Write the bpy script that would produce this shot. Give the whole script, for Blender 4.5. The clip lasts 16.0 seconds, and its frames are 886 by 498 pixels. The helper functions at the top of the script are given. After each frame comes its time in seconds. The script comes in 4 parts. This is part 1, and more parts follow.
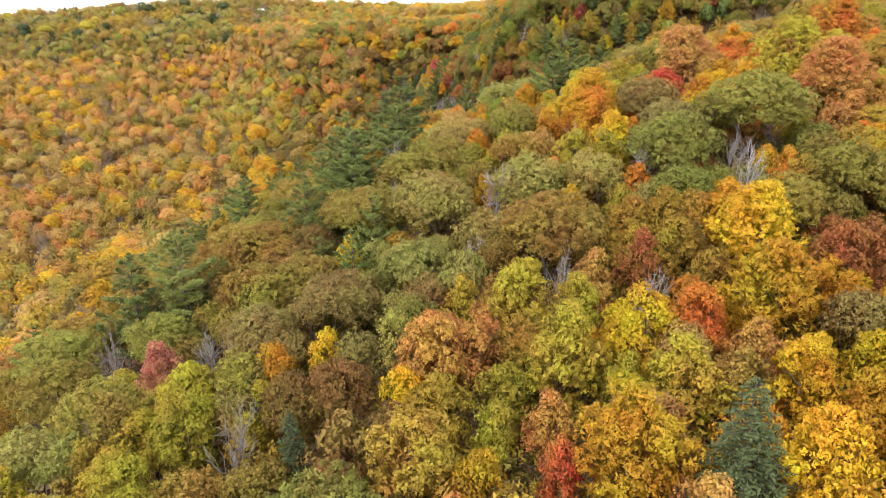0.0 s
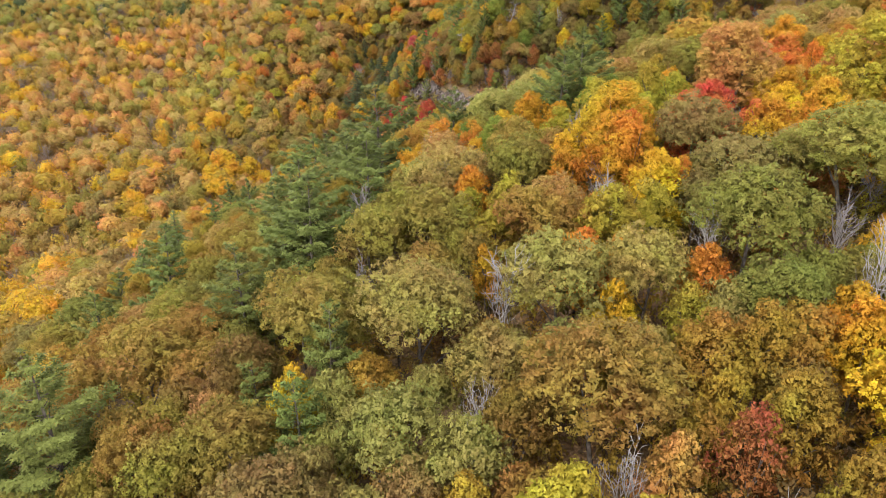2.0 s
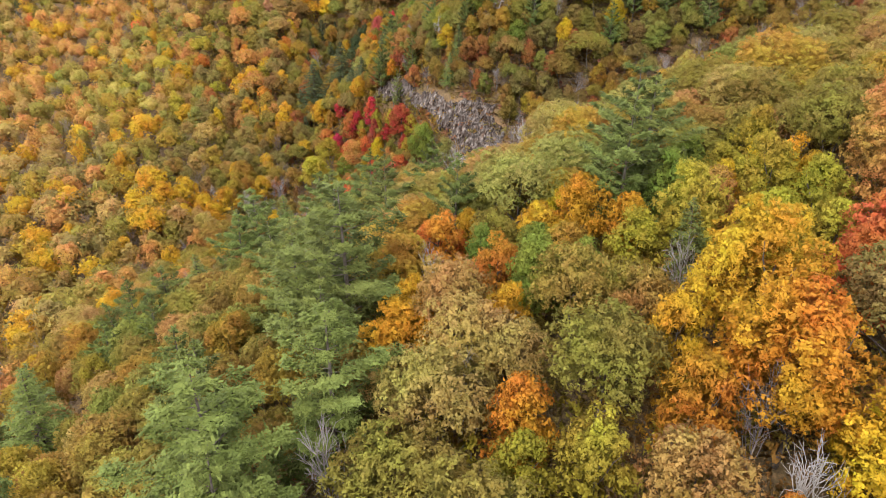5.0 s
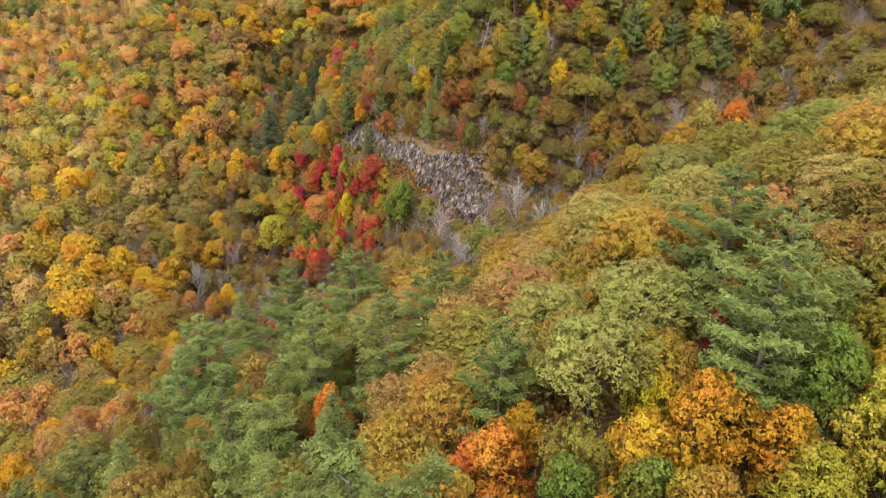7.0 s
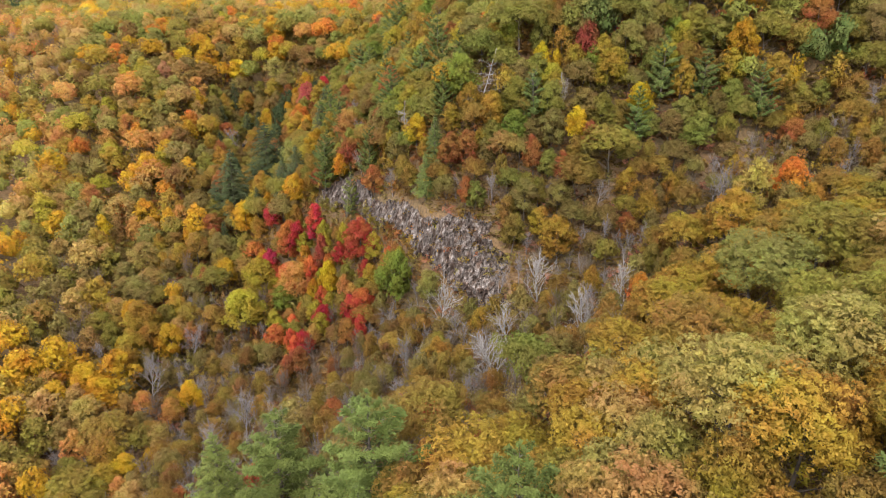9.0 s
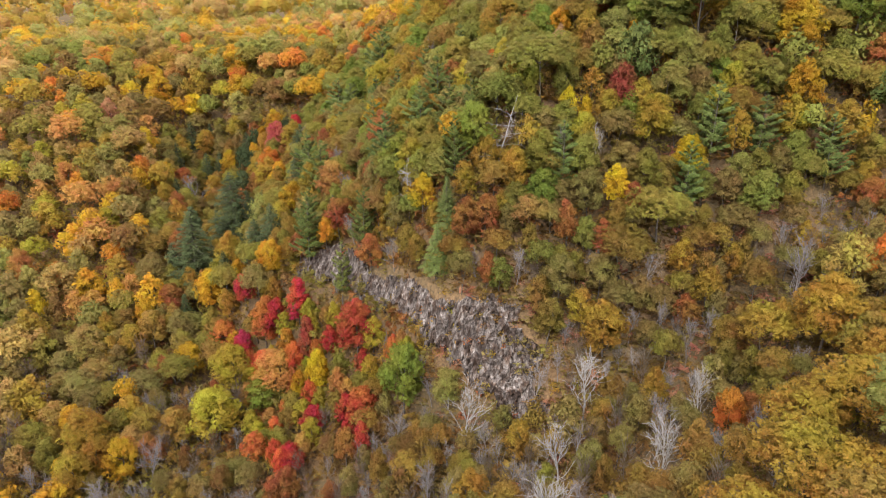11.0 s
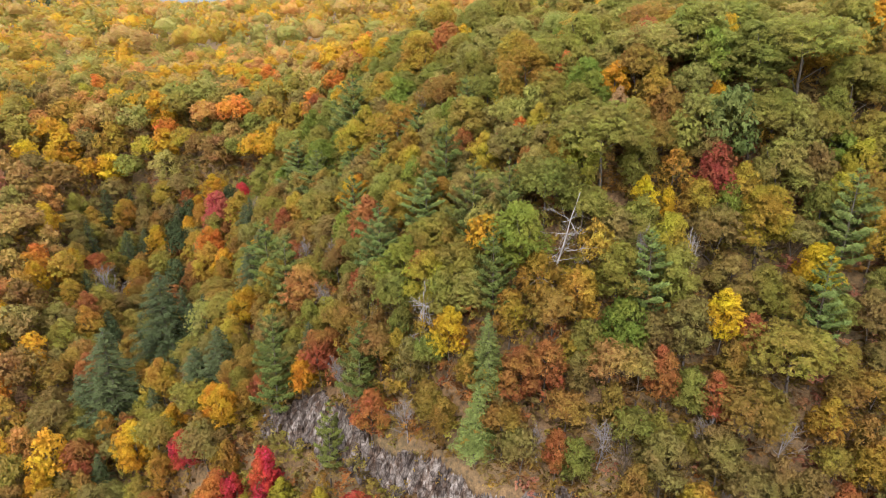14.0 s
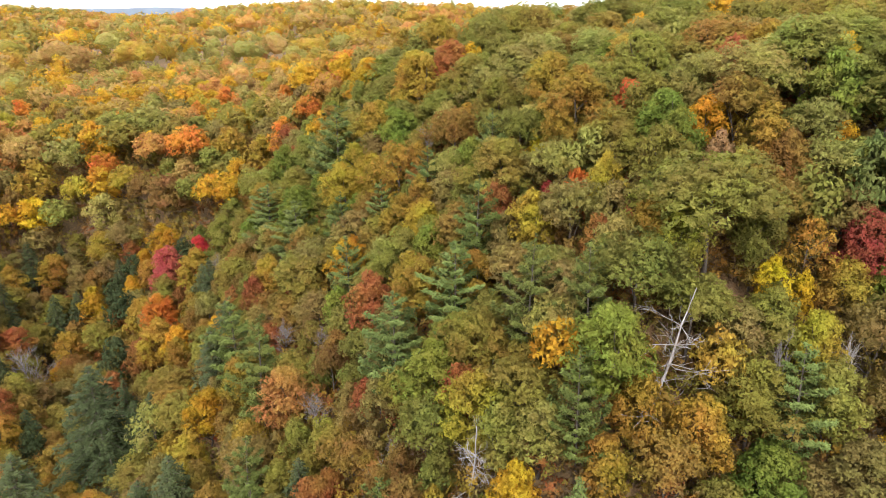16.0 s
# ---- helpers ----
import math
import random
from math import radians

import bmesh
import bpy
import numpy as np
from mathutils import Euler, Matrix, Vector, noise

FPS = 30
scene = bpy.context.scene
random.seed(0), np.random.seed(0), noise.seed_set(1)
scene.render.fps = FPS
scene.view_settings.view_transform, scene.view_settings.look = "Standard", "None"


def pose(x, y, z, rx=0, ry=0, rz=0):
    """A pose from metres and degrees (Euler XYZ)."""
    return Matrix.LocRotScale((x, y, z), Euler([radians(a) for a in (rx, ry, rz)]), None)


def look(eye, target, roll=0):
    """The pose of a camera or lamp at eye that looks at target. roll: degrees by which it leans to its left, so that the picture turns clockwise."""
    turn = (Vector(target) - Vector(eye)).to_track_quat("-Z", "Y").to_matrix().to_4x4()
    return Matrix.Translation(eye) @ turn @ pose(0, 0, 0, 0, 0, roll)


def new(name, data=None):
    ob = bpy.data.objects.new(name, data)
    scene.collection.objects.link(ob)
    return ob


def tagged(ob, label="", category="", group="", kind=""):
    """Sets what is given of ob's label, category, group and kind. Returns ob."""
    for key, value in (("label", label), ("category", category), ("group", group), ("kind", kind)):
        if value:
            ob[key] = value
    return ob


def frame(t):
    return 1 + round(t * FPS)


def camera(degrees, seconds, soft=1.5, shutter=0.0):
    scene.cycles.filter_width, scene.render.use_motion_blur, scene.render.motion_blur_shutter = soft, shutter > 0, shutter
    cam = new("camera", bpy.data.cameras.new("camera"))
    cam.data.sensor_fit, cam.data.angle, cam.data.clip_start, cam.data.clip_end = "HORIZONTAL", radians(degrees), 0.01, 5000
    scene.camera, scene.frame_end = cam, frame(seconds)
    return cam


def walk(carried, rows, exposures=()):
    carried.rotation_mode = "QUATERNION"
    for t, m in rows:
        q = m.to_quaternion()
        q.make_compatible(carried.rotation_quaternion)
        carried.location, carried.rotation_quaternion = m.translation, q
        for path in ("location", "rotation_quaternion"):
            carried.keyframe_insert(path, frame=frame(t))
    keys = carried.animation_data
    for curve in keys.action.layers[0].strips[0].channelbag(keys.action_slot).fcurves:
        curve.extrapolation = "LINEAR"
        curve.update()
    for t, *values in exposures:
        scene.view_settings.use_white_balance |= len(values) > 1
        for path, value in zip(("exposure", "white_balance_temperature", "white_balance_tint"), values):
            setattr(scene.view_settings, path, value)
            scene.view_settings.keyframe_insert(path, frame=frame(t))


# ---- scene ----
cam = camera(68.5, 16.0, 0.8)
METRES, EYE, TILT, LEAN, TURN = 190.0, 80.0, -18.5, 0.0, 0.0
ROWS = [
    (0.0, 0.0, 0.0, 0.0, -0.0, 0.0, -0.0),
    (0.5, -0.0006, 0.028, 0.0148, -0.44, -0.75, 0.13),
    (1.0, -0.0011, 0.0558, 0.0294, -0.88, -1.49, 0.29),
    (1.5, -0.0016, 0.0837, 0.0439, -1.32, -2.21, 0.42),
    (2.0, -0.0022, 0.1117, 0.0583, -1.77, -2.93, 0.57),
    (2.5, -0.003, 0.1393, 0.0725, -2.21, -3.66, 0.71),
    (3.0, -0.004, 0.1671, 0.0866, -2.65, -4.37, 0.85),
    (3.5, -0.0055, 0.195, 0.1005, -3.08, -5.07, 1.03),
    (4.0, -0.0072, 0.2229, 0.1142, -3.51, -5.72, 1.15),
    (4.5, -0.0095, 0.2508, 0.128, -4.0, -6.31, 1.34),
    (5.0, -0.0126, 0.2781, 0.1417, -4.89, -6.23, 1.65),
    (7.5, -0.0334, 0.4174, 0.2112, -9.8, -5.14, 3.37),
    (8.0, -0.0387, 0.4454, 0.2245, -10.77, -4.93, 3.67),
    (8.5, -0.0439, 0.4731, 0.238, -11.76, -4.75, 3.98),
    (9.0, -0.049, 0.5009, 0.2516, -12.75, -4.58, 4.29),
    (11.5, -0.0663, 0.6426, 0.3166, -17.57, -3.62, 5.76),
    (12.0, -0.0673, 0.6695, 0.3293, -18.48, -3.52, 6.06),
    (12.5, -0.0671, 0.6978, 0.3421, -19.43, -3.33, 6.35),
    (13.0, -0.0658, 0.7261, 0.3552, -20.38, -3.2, 6.65),
    (13.5, -0.0631, 0.7543, 0.3675, -21.31, -3.02, 6.92),
    (14.0, -0.0602, 0.7829, 0.3792, -22.27, -2.86, 7.18),
    (14.5, -0.057, 0.8119, 0.3906, -23.14, -2.75, 7.51),
    (15.0, -0.0536, 0.8411, 0.4014, -24.04, -2.62, 7.78),
    (15.5, -0.0497, 0.8706, 0.4114, -24.96, -2.49, 8.05),
    (16.0, -0.0456, 0.9003, 0.4211, -25.88, -2.39, 8.34),
]
walk(cam, [(t, pose(0, 0, EYE, TILT, LEAN, TURN) @ pose(METRES * x, METRES * y, METRES * z, 90 + pitch, roll, yaw)) for t, x, y, z, yaw, pitch, roll in ROWS])

# ---- sky and light: a bright overcast afternoon ----
world = bpy.data.worlds.new("overcast_sky")
scene.world = world
world.use_nodes = True
wn, wl = world.node_tree.nodes, world.node_tree.links
wn.clear()
SUN_ELEVATION, SUN_AZIMUTH = 52.0, 215.0
sky = wn.new("ShaderNodeTexSky")
sky.sky_type, sky.sun_disc = "NISHITA", False
sky.sun_elevation, sky.sun_rotation = radians(SUN_ELEVATION), radians(SUN_AZIMUTH)
dim = wn.new("ShaderNodeVectorMath")
dim.operation = "SCALE"
dim.inputs["Scale"].default_value = 0.12
wl.new(sky.outputs[0], dim.inputs[0])
cloud = wn.new("ShaderNodeMix")
cloud.data_type = "RGBA"
cloud.inputs[0].default_value = 0.85
cloud.inputs[7].default_value = (1.25, 1.27, 1.30, 1)
wl.new(dim.outputs[0], cloud.inputs[6])
back = wn.new("ShaderNodeBackground")
wl.new(cloud.outputs[2], back.inputs[0])
wout = wn.new("ShaderNodeOutputWorld")
wl.new(back.outputs[0], wout.inputs[0])

sun = new("sun", bpy.data.lights.new("sun", "SUN"))
sun.data.energy, sun.data.angle, sun.data.color = 1.2, radians(25), (1.0, 0.95, 0.87)
a, e = radians(SUN_AZIMUTH), radians(SUN_ELEVATION)
sun.matrix_world = look((0, 0, 300), (-300 * math.sin(a) * math.cos(e), -300 * math.cos(a) * math.cos(e), 300 - 300 * math.sin(e)))
scene.view_settings.exposure = 1.40


# ---- materials ----
def material(name, rough=0.8):
    m = bpy.data.materials.new(name)
    m.use_nodes = True
    b = m.node_tree.nodes["Principled BSDF"]
    b.inputs["Roughness"].default_value = rough
    b.inputs["Specular IOR Level"].default_value = 0.25
    return m, m.node_tree.nodes, m.node_tree.links, b


def noise_tex(n, l, scale, detail=4, source=None, rough=0.55):
    t = n.new("ShaderNodeTexNoise")
    t.inputs["Scale"].default_value, t.inputs["Detail"].default_value, t.inputs["Roughness"].default_value = scale, detail, rough
    if source:
        l.new(source, t.inputs["Vector"])
    return t


def ramp(n, l, source, stops):
    r = n.new("ShaderNodeValToRGB")
    els = r.color_ramp.elements
    while len(els) < len(stops):
        els.new(0.5)
    for el, (p, c) in zip(els, stops):
        el.position, el.color = p, (*c, 1)
    l.new(source, r.inputs[0])
    return r


def foliage(name, from_object, leaf, cover, shift=0.045, through_light=0.5, uneven=0.2, lean_by=0.8):
    """Sprays of single leaves in the colour of their tree, each leaf a little off it and tilted its own way, with patches that have turned further."""
    m, n, l, b = material(name, 0.65)
    b.inputs["Specular IOR Level"].default_value = 0.12
    if from_object:
        info = n.new("ShaderNodeObjectInfo")
        base = info.outputs["Color"]
    else:
        att = n.new("ShaderNodeAttribute")
        att.attribute_name = "tint"
        base = att.outputs["Color"]
    geo = n.new("ShaderNodeNewGeometry")
    patches = noise_tex(n, l, 0.28, 2, geo.outputs["Position"])
    turned = n.new("ShaderNodeMapRange")
    turned.inputs["From Min"].default_value, turned.inputs["From Max"].default_value = 0.3, 0.7
    turned.inputs["To Min"].default_value, turned.inputs["To Max"].default_value = 0.5 - shift * 0.6, 0.5 + shift * 0.6
    l.new(patches.outputs["Fac"], turned.inputs["Value"])
    cells = n.new("ShaderNodeTexVoronoi")
    cells.inputs["Scale"].default_value = 1.0 / leaf
    l.new(geo.outputs["Position"], cells.inputs["Vector"])
    split = n.new("ShaderNodeSeparateColor")
    l.new(cells.outputs["Color"], split.inputs[0])
    value = n.new("ShaderNodeMapRange")
    value.inputs["To Min"].default_value, value.inputs["To Max"].default_value = 1 - uneven, 1 + uneven
    l.new(split.outputs[0], value.inputs["Value"])
    spray = n.new("ShaderNodeMapRange")
    spray.inputs["To Min"].default_value, spray.inputs["To Max"].default_value = 0.92, 1.08
    l.new(geo.outputs["Random Per Island"], spray.inputs["Value"])
    clump = n.new("ShaderNodeMapRange")
    clump.inputs["From Min"].default_value, clump.inputs["From Max"].default_value = 0.3, 0.7
    clump.inputs["To Min"].default_value, clump.inputs["To Max"].default_value = 0.86, 1.14
    l.new(noise_tex(n, l, 1.1, 2, geo.outputs["Position"]).outputs["Fac"], clump.inputs["Value"])
    leafwise = n.new("ShaderNodeMath")
    leafwise.operation = "MULTIPLY"
    l.new(value.outputs[0], leafwise.inputs[0])
    l.new(spray.outputs[0], leafwise.inputs[1])
    both = n.new("ShaderNodeMath")
    both.operation = "MULTIPLY"
    l.new(leafwise.outputs[0], both.inputs[0])
    l.new(clump.outputs[0], both.inputs[1])
    hsv = n.new("ShaderNodeHueSaturation")
    l.new(turned.outputs[0], hsv.inputs["Hue"])
    l.new(both.outputs[0], hsv.inputs["Value"])
    l.new(base, hsv.inputs["Color"])
    l.new(hsv.outputs[0], b.inputs["Base Color"])
    # the sprays bend round the crown, and each leaf leans its own way
    round_crown = n.new("ShaderNodeAttribute")
    round_crown.attribute_name = "outward"
    turn = n.new("ShaderNodeVectorTransform")
    turn.vector_type, turn.convert_from, turn.convert_to = "NORMAL", "OBJECT", "WORLD"
    l.new(round_crown.outputs["Vector"], turn.inputs[0])
    off = n.new("ShaderNodeVectorMath")
    off.operation = "MULTIPLY_ADD"
    off.inputs[1].default_value, off.inputs[2].default_value = (lean_by,) * 3, (-0.5 * lean_by,) * 3
    l.new(cells.outputs["Color"], off.inputs[0])
    lean = n.new("ShaderNodeVectorMath")
    l.new(turn.outputs[0], lean.inputs[0])
    l.new(off.outputs[0], lean.inputs[1])
    norm = n.new("ShaderNodeVectorMath")
    norm.operation = "NORMALIZE"
    l.new(lean.outputs[0], norm.inputs[0])
    l.new(norm.outputs[0], b.inputs["Normal"])
    tr = n.new("ShaderNodeBsdfTranslucent")
    l.new(hsv.outputs[0], tr.inputs["Color"])
    mix = n.new("ShaderNodeMixShader")
    mix.inputs[0].default_value = through_light
    l.new(b.outputs[0], mix.inputs[1])
    l.new(tr.outputs[0], mix.inputs[2])
    # the gaps between the leaves
    gap = n.new("ShaderNodeMath")
    gap.operation = "LESS_THAN"
    gap.inputs[1].default_value = cover
    l.new(cells.outputs["Distance"], gap.inputs[0])
    clear = n.new("ShaderNodeBsdfTransparent")
    cut = n.new("ShaderNodeMixShader")
    l.new(gap.outputs[0], cut.inputs[0])
    l.new(clear.outputs[0], cut.inputs[1])
    l.new(mix.outputs[0], cut.inputs[2])
    l.new(cut.outputs[0], n["Material Output"].inputs["Surface"])
    return m


LEAVES = foliage("autumn_leaves", True, 0.15, 0.54)
NEEDLES = foliage("conifer_needles", True, 0.13, 0.56, 0.012, 0.2)
WOOD_LEAVES = foliage("distant_leaves", False, 0.26, 0.60, 0.04, 0.45, 0.18, 0.7)
BUSH_LEAVES = foliage("bush_leaves", False, 0.2, 0.52)


def bark(name, dark, light):
    m, n, l, b = material(name, 0.9)
    tc = n.new("ShaderNodeTexCoord")
    g = noise_tex(n, l, 3.0, 6, tc.outputs["Object"])
    r = ramp(n, l, g.outputs["Fac"], [(0.3, dark), (0.7, light)])
    l.new(r.outputs[0], b.inputs["Base Color"])
    return m


BARK = bark("brown_bark", (0.045, 0.035, 0.028), (0.16, 0.13, 0.11))
GREY_BARK = bark("weathered_grey_bark", (0.135, 0.115, 0.11), (0.31, 0.27, 0.26))
PALE_BARK = bark("bleached_bark", (0.22, 0.195, 0.18), (0.44, 0.40, 0.375))


def forest_floor():
    """Fallen leaves and soil; bare rock where the ground is too steep to hold them."""
    m, n, l, b = material("leaf_litter", 0.95)
    geo = n.new("ShaderNodeNewGeometry")
    big = noise_tex(n, l, 0.05, 5, geo.outputs["Position"])
    fine = noise_tex(n, l, 2.2, 6, geo.outputs["Position"], 0.7)
    c1 = ramp(n, l, fine.outputs["Fac"], [(0.3, (0.06, 0.042, 0.026)), (0.5, (0.19, 0.115, 0.06)), (0.72, (0.34, 0.205, 0.10))])
    c2 = ramp(n, l, fine.outputs["Fac"], [(0.3, (0.06, 0.046, 0.028)), (0.55, (0.16, 0.11, 0.055)), (0.75, (0.30, 0.165, 0.08))])
    mix = n.new("ShaderNodeMix")
    mix.data_type = "RGBA"
    pick = ramp(n, l, big.outputs["Fac"], [(0.42, (0, 0, 0)), (0.58, (1, 1, 1))])
    l.new(pick.outputs[0], mix.inputs[0])
    l.new(c1.outputs[0], mix.inputs[6])
    l.new(c2.outputs[0], mix.inputs[7])
    l.new(mix.outputs[2], b.inputs["Base Color"])
    bump = n.new("ShaderNodeBump")
    bump.inputs["Strength"].default_value, bump.inputs["Distance"].default_value = 0.8, 0.25
    l.new(fine.outputs["Fac"], bump.inputs["Height"])
    l.new(bump.outputs[0], b.inputs["Normal"])
    return m


def rock_face():
    """Grey schist: dark seams, pale fresh faces, brown streaks where water runs down."""
    m, n, l, b = material("grey_schist", 0.85)
    geo = n.new("ShaderNodeNewGeometry")
    grain = noise_tex(n, l, 1.3, 10, geo.outputs["Position"], 0.75)
    c = ramp(n, l, grain.outputs["Fac"], [(0.34, (0.038, 0.031, 0.029)), (0.45, (0.105, 0.092, 0.087)), (0.54, (0.155, 0.139, 0.133)), (0.70, (0.27, 0.248, 0.238))])
    tall = n.new("ShaderNodeVectorMath")
    tall.operation = "MULTIPLY"
    tall.inputs[1].default_value = (1.0, 1.0, 0.22)
    l.new(geo.outputs["Position"], tall.inputs[0])
    streak = noise_tex(n, l, 1.1, 6, tall.outputs[0], 0.7)
    stain = ramp(n, l, streak.outputs["Fac"], [(0.36, (0.30, 0.19, 0.13)), (0.45, (0.66, 0.54, 0.46)), (0.53, (1.0, 0.98, 0.96)), (0.66, (1.4, 1.38, 1.36))])
    mul = n.new("ShaderNodeMix")
    mul.data_type, mul.blend_type = "RGBA", "MULTIPLY"
    mul.inputs[0].default_value = 1
    l.new(c.outputs[0], mul.inputs[6])
    l.new(stain.outputs[0], mul.inputs[7])
    # joints: upright slabs, broken across
    upright = n.new("ShaderNodeVectorMath")
    upright.operation = "MULTIPLY"
    upright.inputs[1].default_value = (1.0, 1.0, 0.3)
    l.new(geo.outputs["Position"], upright.inputs[0])
    colour, height = mul.outputs[2], grain.outputs["Fac"]
    for size, deep in ((1.0, 0.4), (3.0, 0.5)):
        slab, joint = n.new("ShaderNodeTexVoronoi"), n.new("ShaderNodeTexVoronoi")
        joint.feature = "DISTANCE_TO_EDGE"
        for v in (slab, joint):
            v.inputs["Scale"].default_value = size
            l.new(upright.outputs[0], v.inputs["Vector"])
        tone = n.new("ShaderNodeSeparateColor")
        l.new(slab.outputs["Color"], tone.inputs[0])
        shade = ramp(n, l, tone.outputs[0], [(0.0, (0.62, 0.58, 0.56)), (1.0, (1.35, 1.34, 1.33))])
        crack = ramp(n, l, joint.outputs["Distance"], [(0.0, (deep, deep * 0.9, deep * 0.85)), (0.07, (1, 1, 1))])
        for layer in (shade, crack):
            over = n.new("ShaderNodeMix")
            over.data_type, over.blend_type = "RGBA", "MULTIPLY"
            over.inputs[0].default_value = 1
            l.new(colour, over.inputs[6])
            l.new(layer.outputs[0], over.inputs[7])
            colour = over.outputs[2]
    l.new(colour, b.inputs["Base Color"])
    rise = n.new("ShaderNodeMath")
    rise.operation = "MULTIPLY_ADD"
    rise.inputs[1].default_value = 0.6
    l.new(tone.outputs[0], rise.inputs[0])
    l.new(grain.outputs["Fac"], rise.inputs[2])
    bump = n.new("ShaderNodeBump")
    bump.inputs["Strength"].default_value, bump.inputs["Distance"].default_value = 0.8, 0.14
    l.new(rise.outputs[0], bump.inputs["Height"])
    l.new(bump.outputs[0], b.inputs["Normal"])
    return m


FLOOR, ROCK = forest_floor(), rock_face()
# far forest: the haze of distance is painted in as blue-grey base colour
PAINTED_HAZE, hn, hl, hb = material("forest_with_painted_haze", 1.0)
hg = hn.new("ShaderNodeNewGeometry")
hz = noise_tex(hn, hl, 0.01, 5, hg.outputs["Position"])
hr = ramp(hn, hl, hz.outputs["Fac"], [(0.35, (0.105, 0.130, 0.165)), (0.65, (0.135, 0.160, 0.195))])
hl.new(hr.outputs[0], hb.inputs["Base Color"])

# leaf colours, as the trees of this wood have turned
TINTS = {
    "yellow": (0.640, 0.420, 0.030), "gold": (0.560, 0.320, 0.030), "paleyellow": (0.448, 0.360, 0.086), "yellowgreen": (0.416, 0.329, 0.043),
    "limegreen": (0.378, 0.357, 0.060), "leafgreen": (0.215, 0.250, 0.042), "palegreen": (0.315, 0.285, 0.075), "green": (0.250, 0.242, 0.052),
    "sage": (0.345, 0.285, 0.078), "olive": (0.290, 0.230, 0.048), "greyolive": (0.280, 0.210, 0.066), "olivegold": (0.397, 0.256, 0.043),
    "bronze": (0.315, 0.198, 0.046), "tan": (0.425, 0.275, 0.085), "brown": (0.256, 0.150, 0.045), "rust": (0.365, 0.150, 0.049),
    "amber": (0.600, 0.285, 0.032), "apricot": (0.520, 0.265, 0.075), "orange": (0.591, 0.228, 0.039), "redorange": (0.622, 0.168, 0.057), "coral": (0.600, 0.180, 0.110),
    "red": (0.497, 0.068, 0.048), "crimson": (0.345, 0.085, 0.050), "rose": (0.430, 0.205, 0.115),
    "taupe": (0.290, 0.220, 0.175), "pine": (0.130, 0.152, 0.036), "spruce": (0.155, 0.190, 0.052), "hemlock": (0.070, 0.088, 0.034),
}
WORDS = {
    "yellow": "bright yellow", "gold": "golden yellow", "paleyellow": "pale yellow", "yellowgreen": "yellow-green", "limegreen": "lime-green",
    "leafgreen": "fresh green", "palegreen": "pale green", "green": "deep green", "sage": "sage-green", "olive": "olive-green",
    "greyolive": "greyish olive", "olivegold": "olive and gold", "bronze": "bronze-brown", "tan": "tan-coloured", "brown": "brown",
    "rust": "rust-coloured", "amber": "amber and gold", "apricot": "apricot and gold", "orange": "orange", "redorange": "red-orange", "coral": "coral-red",
    "taupe": "sparse grey-brown", "red": "scarlet", "crimson": "dark crimson", "rose": "dusty rose", "pine": "blue-green", "spruce": "silvery green", "hemlock": "dark green",
}


# ---- the land ----
def smax(p, q, k):
    return np.maximum(p, q) + k * np.log1p(np.exp(-np.abs(p - q) / k))


def smin(p, q, k):
    return -smax(-p, -q, k)


def slope(x, y, x0, y0, z0, east, north):
    return z0 + east * (x - x0) + north * (y - y0)


def bump_at(x, y, x0, y0, height, wide):
    return height * np.exp(-((x - x0) ** 2 + (y - y0) ** 2) / (2.0 * wide * wide))


def land(x, y):
    """Height of the ground: the near spur, the rocky knob across the ravine, the valley and the plateau behind."""
    x, y = np.asarray(x, float), np.asarray(y, float)
    spur = smin(smin(slope(x, y, -10, 77, 57.2, 0.526, 0.009), slope(x, y, 20, 100, 64.4, 0.174, 0.159), 3), slope(x, y, 40, 160, 58.3, 0.321, -0.36), 4)
    knob = smin(slope(x, y, 24, 215, 77.2, 0.865, 0.048), slope(x, y, 5, 218, 51.7, 1.684, 1.099), 0.6)
    knob = smin(smin(knob, slope(x, y, 17, 200, 49.7, 0.475, 1.122), 0.6), slope(x, y, 50, 245, 94.8, 0.2, 0.06), 3)
    knob = smin(knob, slope(x, y, 40, 296, 97, 0.0, -0.4), 3)
    valley = smin(smax(slope(x, y, -60, 220, 28.9, -0.002, 0.204), slope(x, y, -20, 310, 66.8, 0.223, 0.471), 3), slope(x, y, 0, 360, 77.1, 0.032, 0.022), 4)
    valley = valley - 19.2 * np.exp(-(((x + 6.2 + 0.308 * (y - 265)) / 13) ** 2)) / (1 + np.exp(-(y - 235) / 8)) / (1 + np.exp(np.minimum((y - 322) / 8, 60)))
    valley = smax(valley, smin(slope(x, y, 10, 190, 37.7, 0.502, 0.172), 78.0, 3), 2.5)
    z = smax(smax(spur, valley, 2), knob, 0.8)
    z = smin(smax(z, 16.0, 4), 100.0, 5)
    z = z + bump_at(x, y, -190, 640, 21, 105) + bump_at(x, y, 170, 600, 13, 110) + bump_at(x, y, 160, 800, 16, 100) + bump_at(x, y, -400, 640, 12, 80) + bump_at(x, y, -150, 1300, 24, 110)
    return z


def axis(lo, mid_lo, mid_hi, hi, step, grow):
    mid = list(np.arange(mid_lo, mid_hi + 0.1, step))
    up, s = [mid[-1]], step
    while up[-1] < hi:
        s *= grow
        up.append(up[-1] + s)
    down, s = [mid[0]], step
    while down[-1] > lo:
        s *= grow
        down.append(down[-1] - s)
    return np.array(down[:0:-1] + mid + up[1:])


